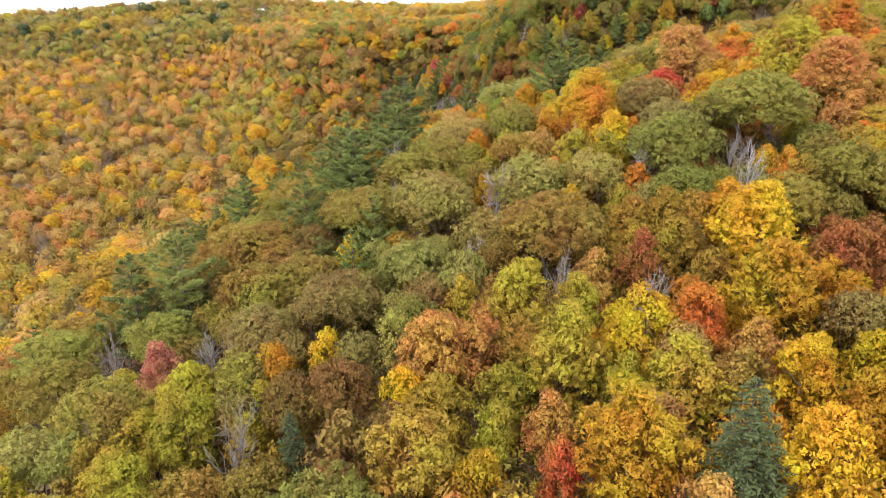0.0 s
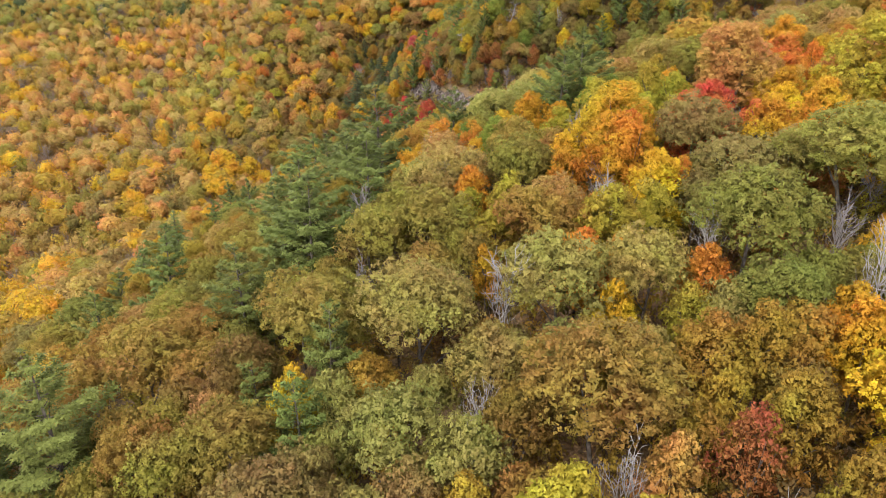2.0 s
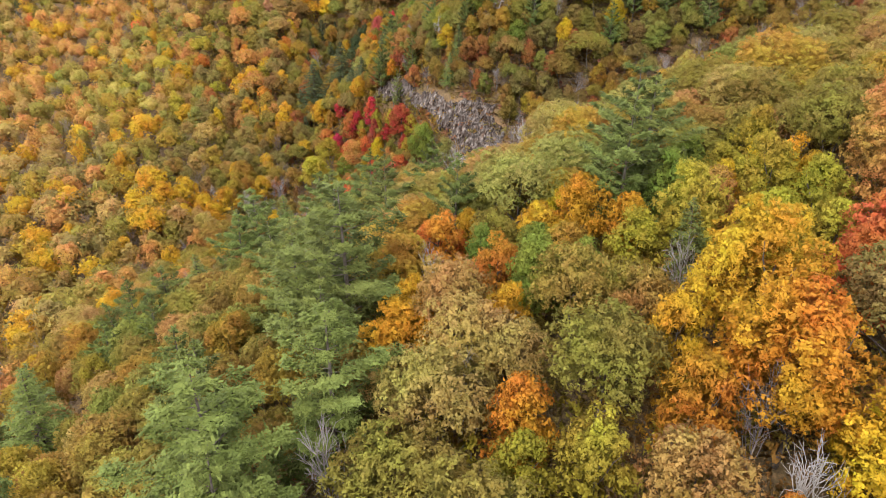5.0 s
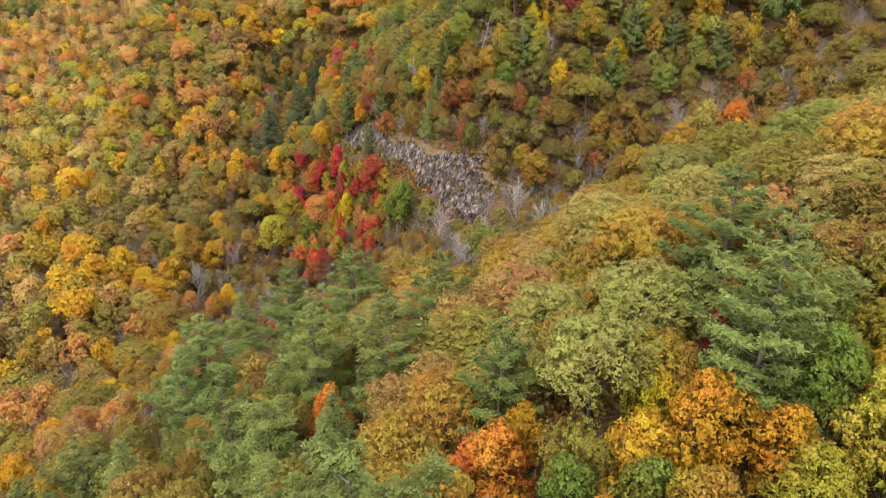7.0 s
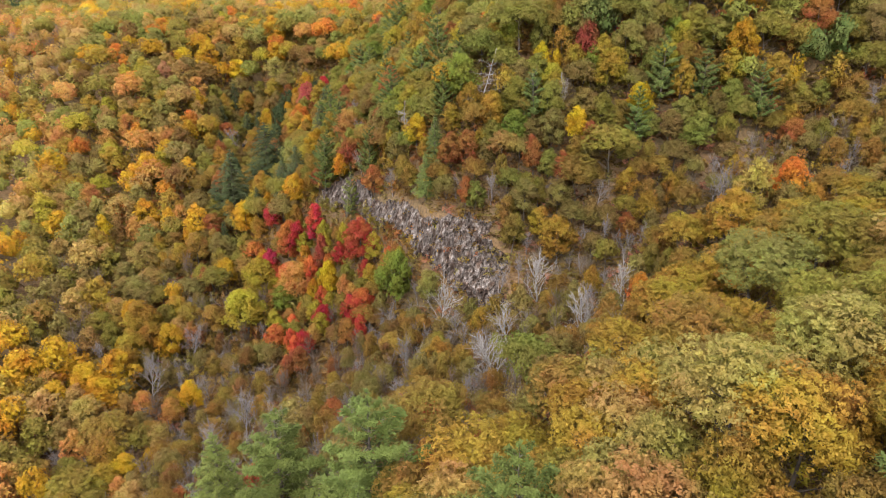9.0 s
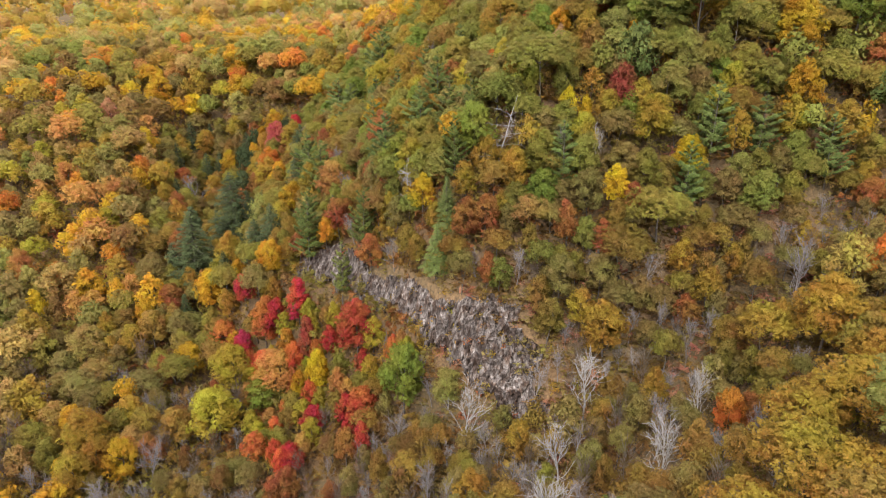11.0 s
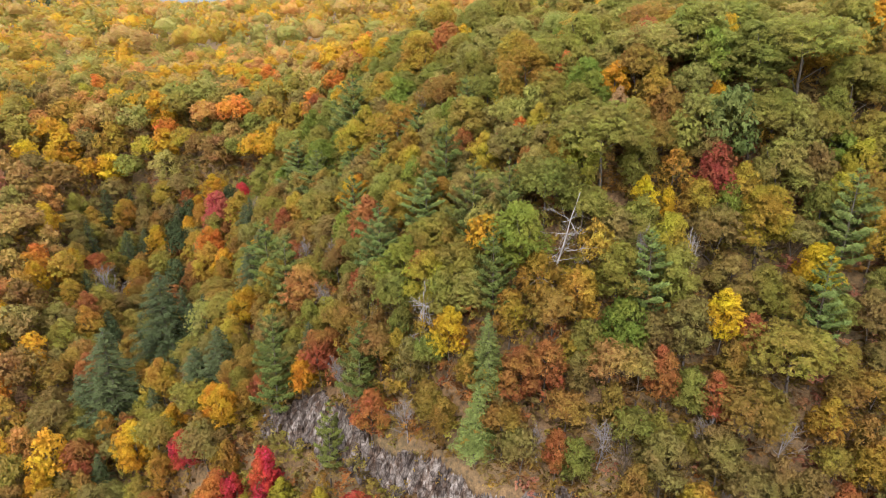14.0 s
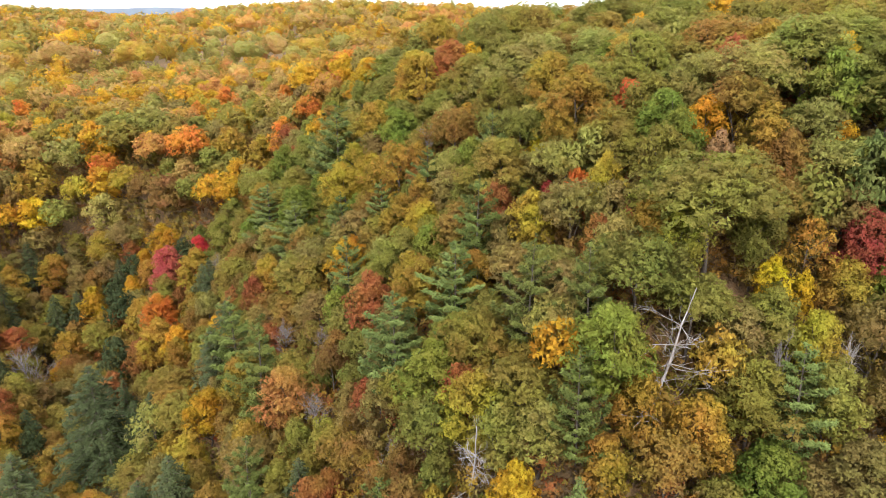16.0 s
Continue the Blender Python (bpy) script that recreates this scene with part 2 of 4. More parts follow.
def mesh_from(name, verts, faces, mat, smooth=False, outward=None):
    """A mesh from arrays; all faces have the same number of corners."""
    me = bpy.data.meshes.new(name)
    verts, faces = np.asarray(verts, np.float32), np.asarray(faces, np.int32)
    nf, k = faces.shape
    me.vertices.add(len(verts))
    me.vertices.foreach_set("co", verts.ravel())
    me.loops.add(nf * k)
    me.loops.foreach_set("vertex_index", faces.ravel())
    me.polygons.add(nf)
    me.polygons.foreach_set("loop_start", np.arange(0, nf * k, k, dtype=np.int32))
    me.polygons.foreach_set("use_smooth", np.full(nf, smooth))
    me.materials.append(mat)
    me.update(calc_edges=True)
    if outward is not None:
        me.attributes.new("outward", "FLOAT_VECTOR", "POINT").data.foreach_set("vector", np.asarray(outward, np.float32).ravel())
    return me


def sheet_faces(nx, ny):
    i, j = np.meshgrid(np.arange(nx - 1), np.arange(ny - 1))
    q = (j * nx + i).ravel()
    return np.stack([q, q + 1, q + nx + 1, q + nx], 1)


gx, gy = axis(-4200, -110, 110, 4200, 2.0, 1.09), axis(-4200, -20, 340, 4200, 2.0, 1.09)
GX, GY = np.meshgrid(gx, gy)
ripple = 0.35 * np.sin(GX * 0.41 + 1.7 * np.sin(GY * 0.13)) * np.sin(GY * 0.37 + 1.3 * np.sin(GX * 0.17)) + 0.6 * np.sin(GX * 0.11 + GY * 0.07) * np.sin(GY * 0.09 - GX * 0.05)
GZ = (land(GX, GY) + ripple - 0.5).ravel()
ground = new("ground", mesh_from("ground", np.stack([GX.ravel(), GY.ravel(), GZ], 1), sheet_faces(len(gx), len(gy)), FLOOR, True))
tagged(ground, "hilly forest floor of brown leaf litter and soil", "ground", kind="structure")

# the ridge on the horizon, its blue haze painted in the base colour
rx = np.linspace(-1600, 2200, 160)
crest = np.array([158 + 14 * noise.noise((x * 0.0016, 0, 0)) + 5 * noise.noise((x * 0.007, 2, 0)) for x in rx])
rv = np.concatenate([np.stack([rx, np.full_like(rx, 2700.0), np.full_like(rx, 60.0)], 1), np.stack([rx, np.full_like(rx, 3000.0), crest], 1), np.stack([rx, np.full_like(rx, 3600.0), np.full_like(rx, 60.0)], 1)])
ridge = new("backdrop_ridge", mesh_from("backdrop_ridge", rv, sheet_faces(160, 3), PAINTED_HAZE, True))
tagged(ridge, "long low horizon ridge with blue-grey haze painted in its colour", "hills", kind="structure")


# ---- trees ----
RNG = np.random.default_rng(7)


def unit(v):
    return v / np.maximum(np.linalg.norm(v, axis=-1, keepdims=True), 1e-9)


def cards(pos, normal, size, long=1.0, wide=0.62):
    """One pointed leaf spray at each place, facing roughly along its normal."""
    n = len(pos)
    a = unit(np.cross(normal, RNG.normal(size=(n, 3))))
    b = np.cross(normal, a)
    s = size[:, None]
    foot = pos - 0.4 * long * s * a
    tip = pos + 0.7 * long * s * a - 0.15 * s * normal
    v = np.stack([foot - 0.5 * wide * s * b, foot + 0.5 * wide * s * b + 0.2 * s * a, tip], 1)
    return v.reshape(-1, 3), np.arange(3 * n).reshape(-1, 3)


def crown_lobes(form, lobes, rng):
    """Centres and sizes of the great lobes of a broadleaf crown, in metres for a tree of radius 4 and height 11."""
    k = np.arange(lobes)
    if form == "dome":
        up, mid, half, wide = 1 - 1.3 * (k + 0.5) / lobes, 7.3, 2.3, 2.75
        lobe_r = rng.uniform(1.05, 1.6, lobes)
    elif form == "egg":
        up, mid, half, wide = 1 - 1.75 * (k + 0.5) / lobes, 6.2, 3.5, 2.7
        lobe_r = rng.uniform(0.85, 1.5, lobes)
    else:
        up, mid, half, wide = 1 - 1.9 * (k + 0.5) / lobes, 6.0, 4.0, 2.3
        lobe_r = rng.uniform(0.8, 1.4, lobes)
    side = np.sqrt(np.maximum(1 - up * up, 0))
    if form != "dome":
        side = side * np.where(up > 0, 1 - 0.4 * up, 1.0)
        lobe_r = lobe_r * np.where(up > 0, 1 - 0.35 * up, 1.0)
    ang = k * 2.39996 + rng.uniform(-0.5, 0.5, lobes)
    reach = rng.uniform(0.62, 1.15, lobes) if form != "dome" else rng.uniform(0.78, 1.1, lobes)
    c = np.stack([np.cos(ang) * side * wide * reach, np.sin(ang) * side * wide * reach, mid + up * half * rng.uniform(0.82, 1.12, lobes)], 1)
    return c, lobe_r


def broadleaf(form, seed, lobes, per_lobe, per_clump, clump_r, size, inner, swell=1.0, flat=0.8, ruffle=1.0):
    """The leaves of a crown: great lobes, each set with clumps, each clump a rosette of leaf sprays, and shaded foliage inside."""
    rng = np.random.default_rng(seed)
    c, lr = crown_lobes(form, lobes, rng)
    lr = lr * swell
    pick = np.repeat(np.arange(lobes), per_lobe)
    k = np.tile(np.arange(per_lobe), lobes)
    up = 1 - 1.55 * (k + 0.5) / per_lobe
    ang = k * 2.39996 + pick * 1.3
    d = np.stack([np.cos(ang) * np.sqrt(1 - up * up), np.sin(ang) * np.sqrt(1 - up * up), up], 1)
    d = unit(d + rng.normal(size=d.shape) * 0.16)
    cc = c[pick] + d * (lr[pick] * rng.uniform(0.78, 1.12, len(pick)))[:, None] * np.array([1, 1, flat])
    dist = np.linalg.norm(cc[:, None, :] - c[None, :, :], axis=2) / lr[None, :]
    dist[np.arange(len(cc)), pick] = 9
    keep = dist.min(1) > 0.84
    cc, d = cc[keep], d[keep]
    n = len(cc) * per_clump
    cc, d = np.repeat(cc, per_clump, 0), np.repeat(d, per_clump, 0)
    rad = np.repeat(clump_r * rng.uniform(0.6, 1.4, n // per_clump), per_clump)
    e = unit(0.75 * d + np.array([0, 0, 0.45]) + rng.normal(size=(n, 3)) * 0.62 * ruffle)
    p = cc + e * (rad * rng.uniform(0.45, 1.1, n))[:, None] * np.array([1.1, 1.1, 0.8])
    v1, f1 = cards(p, unit(e + rng.normal(size=(n, 3)) * 0.38 * ruffle), size * rng.uniform(0.65, 1.35, n), 1.0, 0.75)
    pick = rng.integers(0, lobes, inner)
    q = c[pick] + unit(rng.normal(size=(inner, 3))) * (lr[pick] * rng.uniform(0.3, 0.82, inner))[:, None] * np.array([1, 1, flat])
    v2, f2 = cards(q, unit(rng.normal(size=(inner, 3)) + np.array([0, 0, 0.4])), size * rng.uniform(1.5, 2.6, inner), 1.0, 0.9)
    mid = c.mean(0)
    way = np.concatenate([unit(0.7 * ruffle * e + 0.35 * d + (1.0 - 0.7 * ruffle) * unit(p - mid) + np.array([0, 0, 0.25])), unit(unit(q - mid) + np.array([0, 0, 0.6]))])
    return np.concatenate([v1, v2]), np.concatenate([f1, f2 + len(v1)]), np.repeat(way, 3, 0)


def crown_mesh(name, made, mat):
    v, f, way = made
    return mesh_from(name, v, f, mat, False, way)


def tube(points, radii, sides=5):
    """A tapered stem through the points."""
    pts = np.asarray(points, float)
    vs, fs = [], []
    for i, (p, r) in enumerate(zip(pts, radii)):
        d = unit(pts[min(i + 1, len(pts) - 1)] - pts[max(i - 1, 0)])
        u = unit(np.cross(d, [0.31, 0.92, 0.22]))
        w = np.cross(d, u)
        for k in range(sides):
            t = 2 * math.pi * k / sides
            vs.append(p + r * (math.cos(t) * u + math.sin(t) * w))
    for i in range(len(pts) - 1):
        for k in range(sides):
            fs.append((i * sides + k, i * sides + (k + 1) % sides, (i + 1) * sides + (k + 1) % sides, (i + 1) * sides + k))
    return np.array(vs), np.array(fs)


def join(pieces):
    vs, fs, o = [], [], 0
    for v, f in pieces:
        vs.append(v)
        fs.append(f + o)
        o += len(v)
    return np.concatenate(vs), np.concatenate(fs)


def limb_path(rng, start, direction, length, steps, wander, rise):
    pts, d = [np.array(start, float)], unit(np.array(direction, float))
    for _ in range(steps):
        d = unit(d + rng.normal(size=3) * wander + np.array([0, 0, rise]))
        pts.append(pts[-1] + d * length / steps)
    return np.array(pts)


def stem(seed, height, limbs, reach, r0=0.2):
    """Trunk and main limbs of a leafy tree."""
    rng = np.random.default_rng(seed)
    t = limb_path(rng, (0, 0, -0.8), (0, 0, 1), height, 6, 0.05, 0.1)
    out = [tube(t, np.linspace(r0, 0.05, 7))]
    for i in range(limbs):
        a = rng.uniform(0, 6.28)
        s = t[2 + i % 4]
        out.append(tube(limb_path(rng, s, (math.cos(a), math.sin(a), 0.9), reach, 3, 0.15, 0.1), [0.09, 0.06, 0.04, 0.02], 4))
    return join(out)


def bare_limbs(seed, spread, height, forks, upright, thick=1.0):
    """All the wood of a leafless tree, down to the twigs."""
    rng = np.random.default_rng(seed)
    t = limb_path(rng, (0, 0, -0.5), (rng.normal() * 0.06, rng.normal() * 0.06, 1), height, 8, 0.07, 0.1)
    trunk = tube(t, np.linspace(0.13, 0.025, 9), 5)
    out = []
    for i in range(forks):
        a = i * 2.4 + rng.uniform(-0.5, 0.5)
        f = rng.uniform(0.25, 0.95)
        s = t[int(f * 8)]
        ln = spread * (1.25 - 0.7 * f) * (rng.uniform(0.7, 1.15) if thick == 1.0 else rng.uniform(0.25, 1.2))
        limb = limb_path(rng, s, (math.cos(a), math.sin(a), upright), ln, 4, 0.2, 0.08)
        out.append(tube(limb, np.linspace(0.055, 0.022, 5) * thick, 3))
        for j in (0, 1, 2, 3, 2):
            d2 = unit(limb[-1] - limb[0]) + rng.normal(size=3) * 0.5
            twig = limb_path(rng, limb[1 + j], d2, ln * 0.5, 2, 0.25, 0.12)
            out.append(tube(twig, [0.03 * thick, 0.022 * thick, 0.012], 3))
            for w in (0, 1, 0)[: 1 + j % 3]:
                out.append(tube(limb_path(rng, twig[1 + w], unit(twig[-1] - twig[0]) + rng.normal(size=3) * 0.6, ln * 0.28, 1, 0.2, 0.1), [0.019 * thick, 0.008], 3))
    return trunk, join(out)


def needles(seed, whorls, per, form, tufts):
    """Branches of a conifer, radius 3 and height 13: flat plumes of tufts along boughs in whorls."""
    rng = np.random.default_rng(seed)
    pos, nrm, size, wood = [], [], [], []
    for wh in range(whorls):
        f = wh / (whorls - 1)
        z = 2.6 + 10.2 * f
        if form == "pine":
            reach = 3.3 * (1 - f**2.2) * rng.uniform(0.7, 1.1) + 0.4
        elif form == "spruce":
            reach = 2.9 * (1 - f) ** 0.85 * rng.uniform(0.85, 1.1) + 0.12
        else:
            reach = 3.1 * (1 - f) ** 0.7 * rng.uniform(0.85, 1.1) + 0.2
        n = max(3, int(per * (1 - 0.45 * f)))
        a0 = rng.uniform(0, 6.28)
        for b in range(n):
            a = a0 + 6.283 * b / n + rng.uniform(-0.3, 0.3)
            r = reach * (rng.uniform(0.5, 1.2) if form == "pine" else rng.uniform(0.7, 1.15))
            lift = {"pine": 0.28, "spruce": -0.12 + 0.5 * f, "hemlock": -0.25 + 0.4 * f}[form]
            d = np.array([math.cos(a), math.sin(a), lift])
            side = np.array([-math.sin(a), math.cos(a), 0])
            start = np.array([0, 0, z + (rng.uniform(-0.55, 0.4) if form == "pine" else 0.0)])
            wood.append(tube(np.stack([start, start + d * r * 0.9]), [0.045, 0.012], 3))
            k = max(3, int(tufts * r / 2.5))
            t = 1.04 - 0.8 * rng.uniform(0, 1, k) ** (1.6 if form == "pine" else 1.1)
            w = rng.normal(size=k) * 0.17 * r * (1.15 - t * 0.7)
            p = start + d * (t * r)[:, None] + side * w[:, None]
            p[:, 2] += rng.uniform(-0.12, 0.16, k) + {"pine": 0.5, "spruce": -0.05, "hemlock": -0.35}[form] * t * t * r * 0.4
            pos.append(p)
            nrm.append(unit(np.array([0, 0, 1.0]) + rng.normal(size=(k, 3)) * 0.35 + d * 0.2))
            size.append(rng.uniform(0.34, 0.62, k) * (0.85 if form != "pine" else 1.0))
    p, m, s = np.concatenate(pos), np.concatenate(nrm), np.concatenate(size)
    return (*cards(p, m, s, 1.5, 0.45), np.repeat(unit(m + 0.5 * unit(p * np.array([1, 1, 0]))), 3, 0)), join(wood)


# one set of meshes for each kind of tree, fine for the near spur and plainer across the ravine
NEAR, AFAR = 0, 1
CROWN, STEM = {}, {}


def keep_meshes(kind, form, n, fine, plain, mat):
    for lod, made in enumerate((fine, plain)):
        CROWN[kind, lod] = [crown_mesh(kind + "_crown", broadleaf("egg" if lod and i % 3 else form, 100 * lod + 17 * i + len(kind), made[0] + 2 * (i % 3), *made[1:]), mat) for i in range(n)]
    STEM[kind] = [mesh_from(kind + "_trunk", *stem(i + 5, 8.6, 4, 3.2), BARK, True) for i in range(2)]


# lobes, clumps on a lobe, sprays in a clump, clump's radius, spray's size, sprays inside
keep_meshes("oak", "dome", 6, (13, 30, 11, 0.52, 0.42, 420), (12, 26, 10, 0.58, 0.48, 360), LEAVES)
keep_meshes("maple", "egg", 6, (16, 24, 11, 0.50, 0.42, 420), (15, 22, 10, 0.55, 0.48, 360), LEAVES)
keep_meshes("great_oak", "dome", 4, (20, 40, 13, 0.42, 0.33, 700), (18, 36, 12, 0.44, 0.36, 600), LEAVES)
keep_meshes("great_maple", "egg", 4, (22, 34, 13, 0.42, 0.33, 700), (20, 30, 12, 0.44, 0.36, 600), LEAVES)
keep_meshes("birch", "egg", 2, (13, 16, 8, 0.60, 0.42, 120), (13, 16, 8, 0.60, 0.45, 120), LEAVES)
keep_meshes("tall", "column", 3, (18, 22, 10, 0.50, 0.45, 380), (18, 22, 10, 0.50, 0.45, 380), LEAVES)
for kind, form, whorls, per, tufts in (("pine", "pine", 11, 7, 110), ("spruce", "spruce", 20, 8, 48), ("hemlock", "hemlock", 20, 9, 52)):
    made = [needles(31 + i, whorls, per, form, tufts) for i in range(3)]
    CROWN[kind, NEAR] = CROWN[kind, AFAR] = [crown_mesh(kind + "_boughs", fol, NEEDLES) for fol, wd in made]
    STEM[kind] = [mesh_from(kind + "_trunk", *join([tube(np.array([[0, 0, -0.8], [0.05, 0.03, 6], [0, 0, 12.9]]), [0.2, 0.13, 0.02]), wd]), BARK, True) for fol, wd in made]
for kind, spread, height, forks, upright in (("bare", 3.4, 7.6, 17, 1.6), ("snag", 2.5, 9.5, 26, -0.1)):
    for tone, mat in (("grey", GREY_BARK), ("pale", PALE_BARK)):
        made = [bare_limbs(61 + i, spread, height, forks, upright, 1.0 if kind == "bare" else 0.62) for i in range(4)]
        CROWN[kind, tone] = [mesh_from(kind + "_branches", *limbs, mat, True) for trunk, limbs in made]
        STEM[kind, tone] = [mesh_from(kind + "_trunk", *trunk, mat, True) for trunk, limbs in made]

NOMINAL = {"oak": (4.0, 10.6), "maple": (4.0, 10.6), "birch": (4.0, 10.6), "tall": (3.6, 10.8), "pine": (3.3, 13.0), "spruce": (3.0, 13.0), "hemlock": (3.1, 13.0), "bare": (3.6, 9.6), "snag": (2.2, 9.6)}
# species names go by crown form and leaf colour alone; slim maples count as poplar
NAMES = {"oak": "oak_tree", "maple": "maple_tree", "birch": "birch_tree", "tall": "poplar_tree", "pine": "pine_tree", "spruce": "spruce_tree", "hemlock": "hemlock_tree", "bare": "bare_tree", "snag": "dead_tree"}
OTHER_NAMES = {("oak", "bronze"): "beech_tree", ("oak", "tan"): "beech_tree", ("oak", "brown"): "elm_tree", ("maple", "gold"): "hickory_tree", ("maple", "olivegold"): "hickory_tree", ("oak", "olive"): "chestnut_oak_tree", ("oak", "greyolive"): "ash_tree", ("oak", "sage"): "ash_tree"}
FORM_WORDS = {"oak": "broad domed oak", "maple": "rounded maple", "birch": "thin-leaved birch", "tall": "narrow poplar", "pine": "white pine", "spruce": "conical spruce", "hemlock": "dense hemlock"}
STANDING, PLANTED = [], []


def where(x, y):
    if y < 168 and land(x, y) > 40:
        return "on the near spur"
    if x > 0 and y > 198:
        return "on the rocky knob"
    return "in the ravine"


def tree(kind, x, y, r, h, tone, turn=None):
    """A tree standing at (x, y): an empty at its foot with trunk and crown."""
    r0, h0 = NOMINAL[kind]
    STANDING.append((x, y, r))
    PLANTED.append((kind, tone, x, y, r))
    lod = NEAR if y < 172 else AFAR
    i = len(STANDING)
    foot = new(OTHER_NAMES.get((kind, tone), NAMES[kind]))
    turn = i * 137.5 if turn is None else turn
    lean = 2.5 * math.sin(i * 1.7)
    foot.matrix_world = pose(x, y, float(land(x, y)) - 0.2, lean, 2.0 * math.cos(i * 2.3), turn)
    foot.scale = (r / r0, r / r0, h / h0)
    bare_kind = kind in ("bare", "snag")
    great = "great_" + kind if kind in ("oak", "maple") and r > (4.3 if lod == NEAR else 3.7) else kind
    crowns = CROWN[kind, tone] if bare_kind else CROWN[great, lod]
    stems = STEM[kind, tone] if bare_kind else STEM[kind]
    k = (i * 7) % len(crowns)
    crown = new("crown", crowns[k])
    trunk = new("trunk", stems[k % len(stems)])
    crown.parent = trunk.parent = foot
    if bare_kind:
        text = ("pale bleached " if tone == "pale" else "grey ") + ("leafless tree with fine branches " if kind == "bare" else "dead trunk with short bare branches ") + where(x, y)
    else:
        j = 0.12 * math.sin(i * 3.1)
        c = [v * (1 + j) for v in TINTS[tone]]
        crown.color = (c[0] * (1 + 0.06 * math.sin(i * 5.3)), c[1], c[2], 1)
        shape = {"beech_tree": "broad domed beech", "elm_tree": "broad domed elm", "hickory_tree": "rounded hickory", "chestnut_oak_tree": "domed chestnut oak", "ash_tree": "broad domed ash"}.get(OTHER_NAMES.get((kind, tone)), FORM_WORDS[kind])
        cover = "needles" if kind in ("pine", "spruce", "hemlock") else ("leaves" if " " in WORDS[tone] else "autumn leaves")
        text = shape + " with " + WORDS[tone] + " " + cover + " " + where(x, y)
    tagged(foot, text, "tree", foot.name.split(".")[0].replace("_", " ") + "s of the forest", "thing")
    return foot


def oak(*a): return tree("oak", *a)
def maple(*a): return tree("maple", *a)
def birch(*a): return tree("birch", *a)
def tall(*a): return tree("tall", *a)
def pine(*a): return tree("pine", *a)
def spruce(*a): return tree("spruce", *a)
def hemlock(*a): return tree("hemlock", *a)
def bare(*a): return tree("bare", *a)
def snag(*a): return tree("snag", *a)


# the trees that stand out
maple(-9.5, 61.1, 2.1, 8.6, "yellow")
oak(-2.5, 55.6, 3.2, 9.5, "palegreen")
oak(9.7, 54.5, 4.8, 11.6, "bronze")
oak(9.2, 66.6, 4.2, 10.9, "palegreen")
oak(15.8, 67.1, 3.4, 9.9, "sage")
oak(-0.8, 65.8, 4.4, 11.2, "sage")
oak(-8.2, 67.7, 4.3, 11, "olive")
oak(9.5, 89.1, 3.4, 10.4, "olive")
oak(-4.8, 79.3, 3.9, 10.4, "olive")
oak(24.4, 69.1, 4.8, 11.7, "green")
oak(34.9, 73.5, 6, 13.3, "green")
oak(26.8, 87.3, 4.4, 11.1, "greyolive")
maple(25.6, 50.6, 3.8, 11.5, "yellow")
maple(24.2, 43, 3.4, 10.8, "gold")
maple(17.9, 41.8, 2.5, 9.2, "orange")
maple(19.4, 52.3, 2.5, 9.3, "olivegold")
maple(1.7, 50.3, 2, 8.4, "yellowgreen")
maple(2.7, 42.9, 2.5, 9.3, "apricot")
maple(8.3, 39.7, 3.1, 10.3, "yellowgreen")
birch(-3.6, 45.1, 2.2, 8.9, "paleyellow")
maple(-9, 45.8, 1.8, 8.1, "yellow")
maple(-12.6, 44.9, 2.1, 8.5, "gold")
maple(-2.5, 39.7, 1.8, 8.1, "yellow")
oak(-7.2, 39.7, 2.7, 8.8, "brown")
maple(6.6, 35.2, 1.7, 7.8, "apricot")
maple(10.4, 30.1, 3.6, 11.2, "gold")
maple(6.7, 31.4, 1.4, 7.4, "redorange")
maple(1.8, 30.5, 2.2, 8.7, "gold")
hemlock(15.9, 28.1, 3.1, 11.9, "hemlock")
maple(21.7, 34.4, 2.5, 9.3, "yellow")
maple(20, 28.1, 2.8, 9.7, "yellow")
maple(24.2, 31.6, 2.1, 8.6, "gold")
oak(-22.8, 70.5, 4.1, 10.7, "bronze")
oak(-13.5, 65.6, 2.8, 8.9, "brown")
oak(-16.8, 56.9, 2.5, 8.6, "olive")
oak(-9.3, 50.7, 3.6, 10.1, "greyolive")
pine(-26.5, 62.4, 4, 14.7, "pine")
pine(-31.5, 61.9, 3.5, 13.7, "pine")
spruce(-33.5, 106.5, 4, 12.7, "pine")
spruce(-37.3, 104.8, 3, 10.4, "pine")
pine(-12.1, 87.2, 4.7, 15.8, "pine")
pine(-5.7, 104, 5, 16.5, "pine")
oak(-36.6, 55.9, 4.1, 10.8, "green")
oak(-33.8, 49.2, 3.5, 9.9, "olive")
oak(-25.3, 42.6, 3.4, 9.8, "olive")
maple(-17.9, 39.3, 2.8, 9.8, "yellowgreen")
oak(-30.3, 40.1, 2.5, 8.6, "palegreen")
maple(-19.9, 33.5, 3.1, 10.2, "yellowgreen")
maple(-23.6, 49.1, 2.1, 8.6, "rose")
bare(-30.4, 53.6, 2.4, 10.5, "grey")
bare(-19.7, 47.8, 2.3, 10.4, "grey")
bare(-13.5, 36.3, 2.3, 10.4, "grey")
bare(9.4, 50.1, 2.2, 10.3, "pale")
bare(15.4, 46.2, 2.1, 10.2, "pale")
bare(30.8, 68.3, 2.3, 10.4, "grey")
oak(27.3, 39, 2.4, 8.5, "greyolive")
maple(30.4, 47.1, 2.5, 9.3, "rust")
oak(37, 57.8, 3.6, 10.1, "olive")
maple(20.1, 92.7, 4.5, 12.7, "gold")
maple(5.9, 103.5, 2.3, 8.9, "orange")
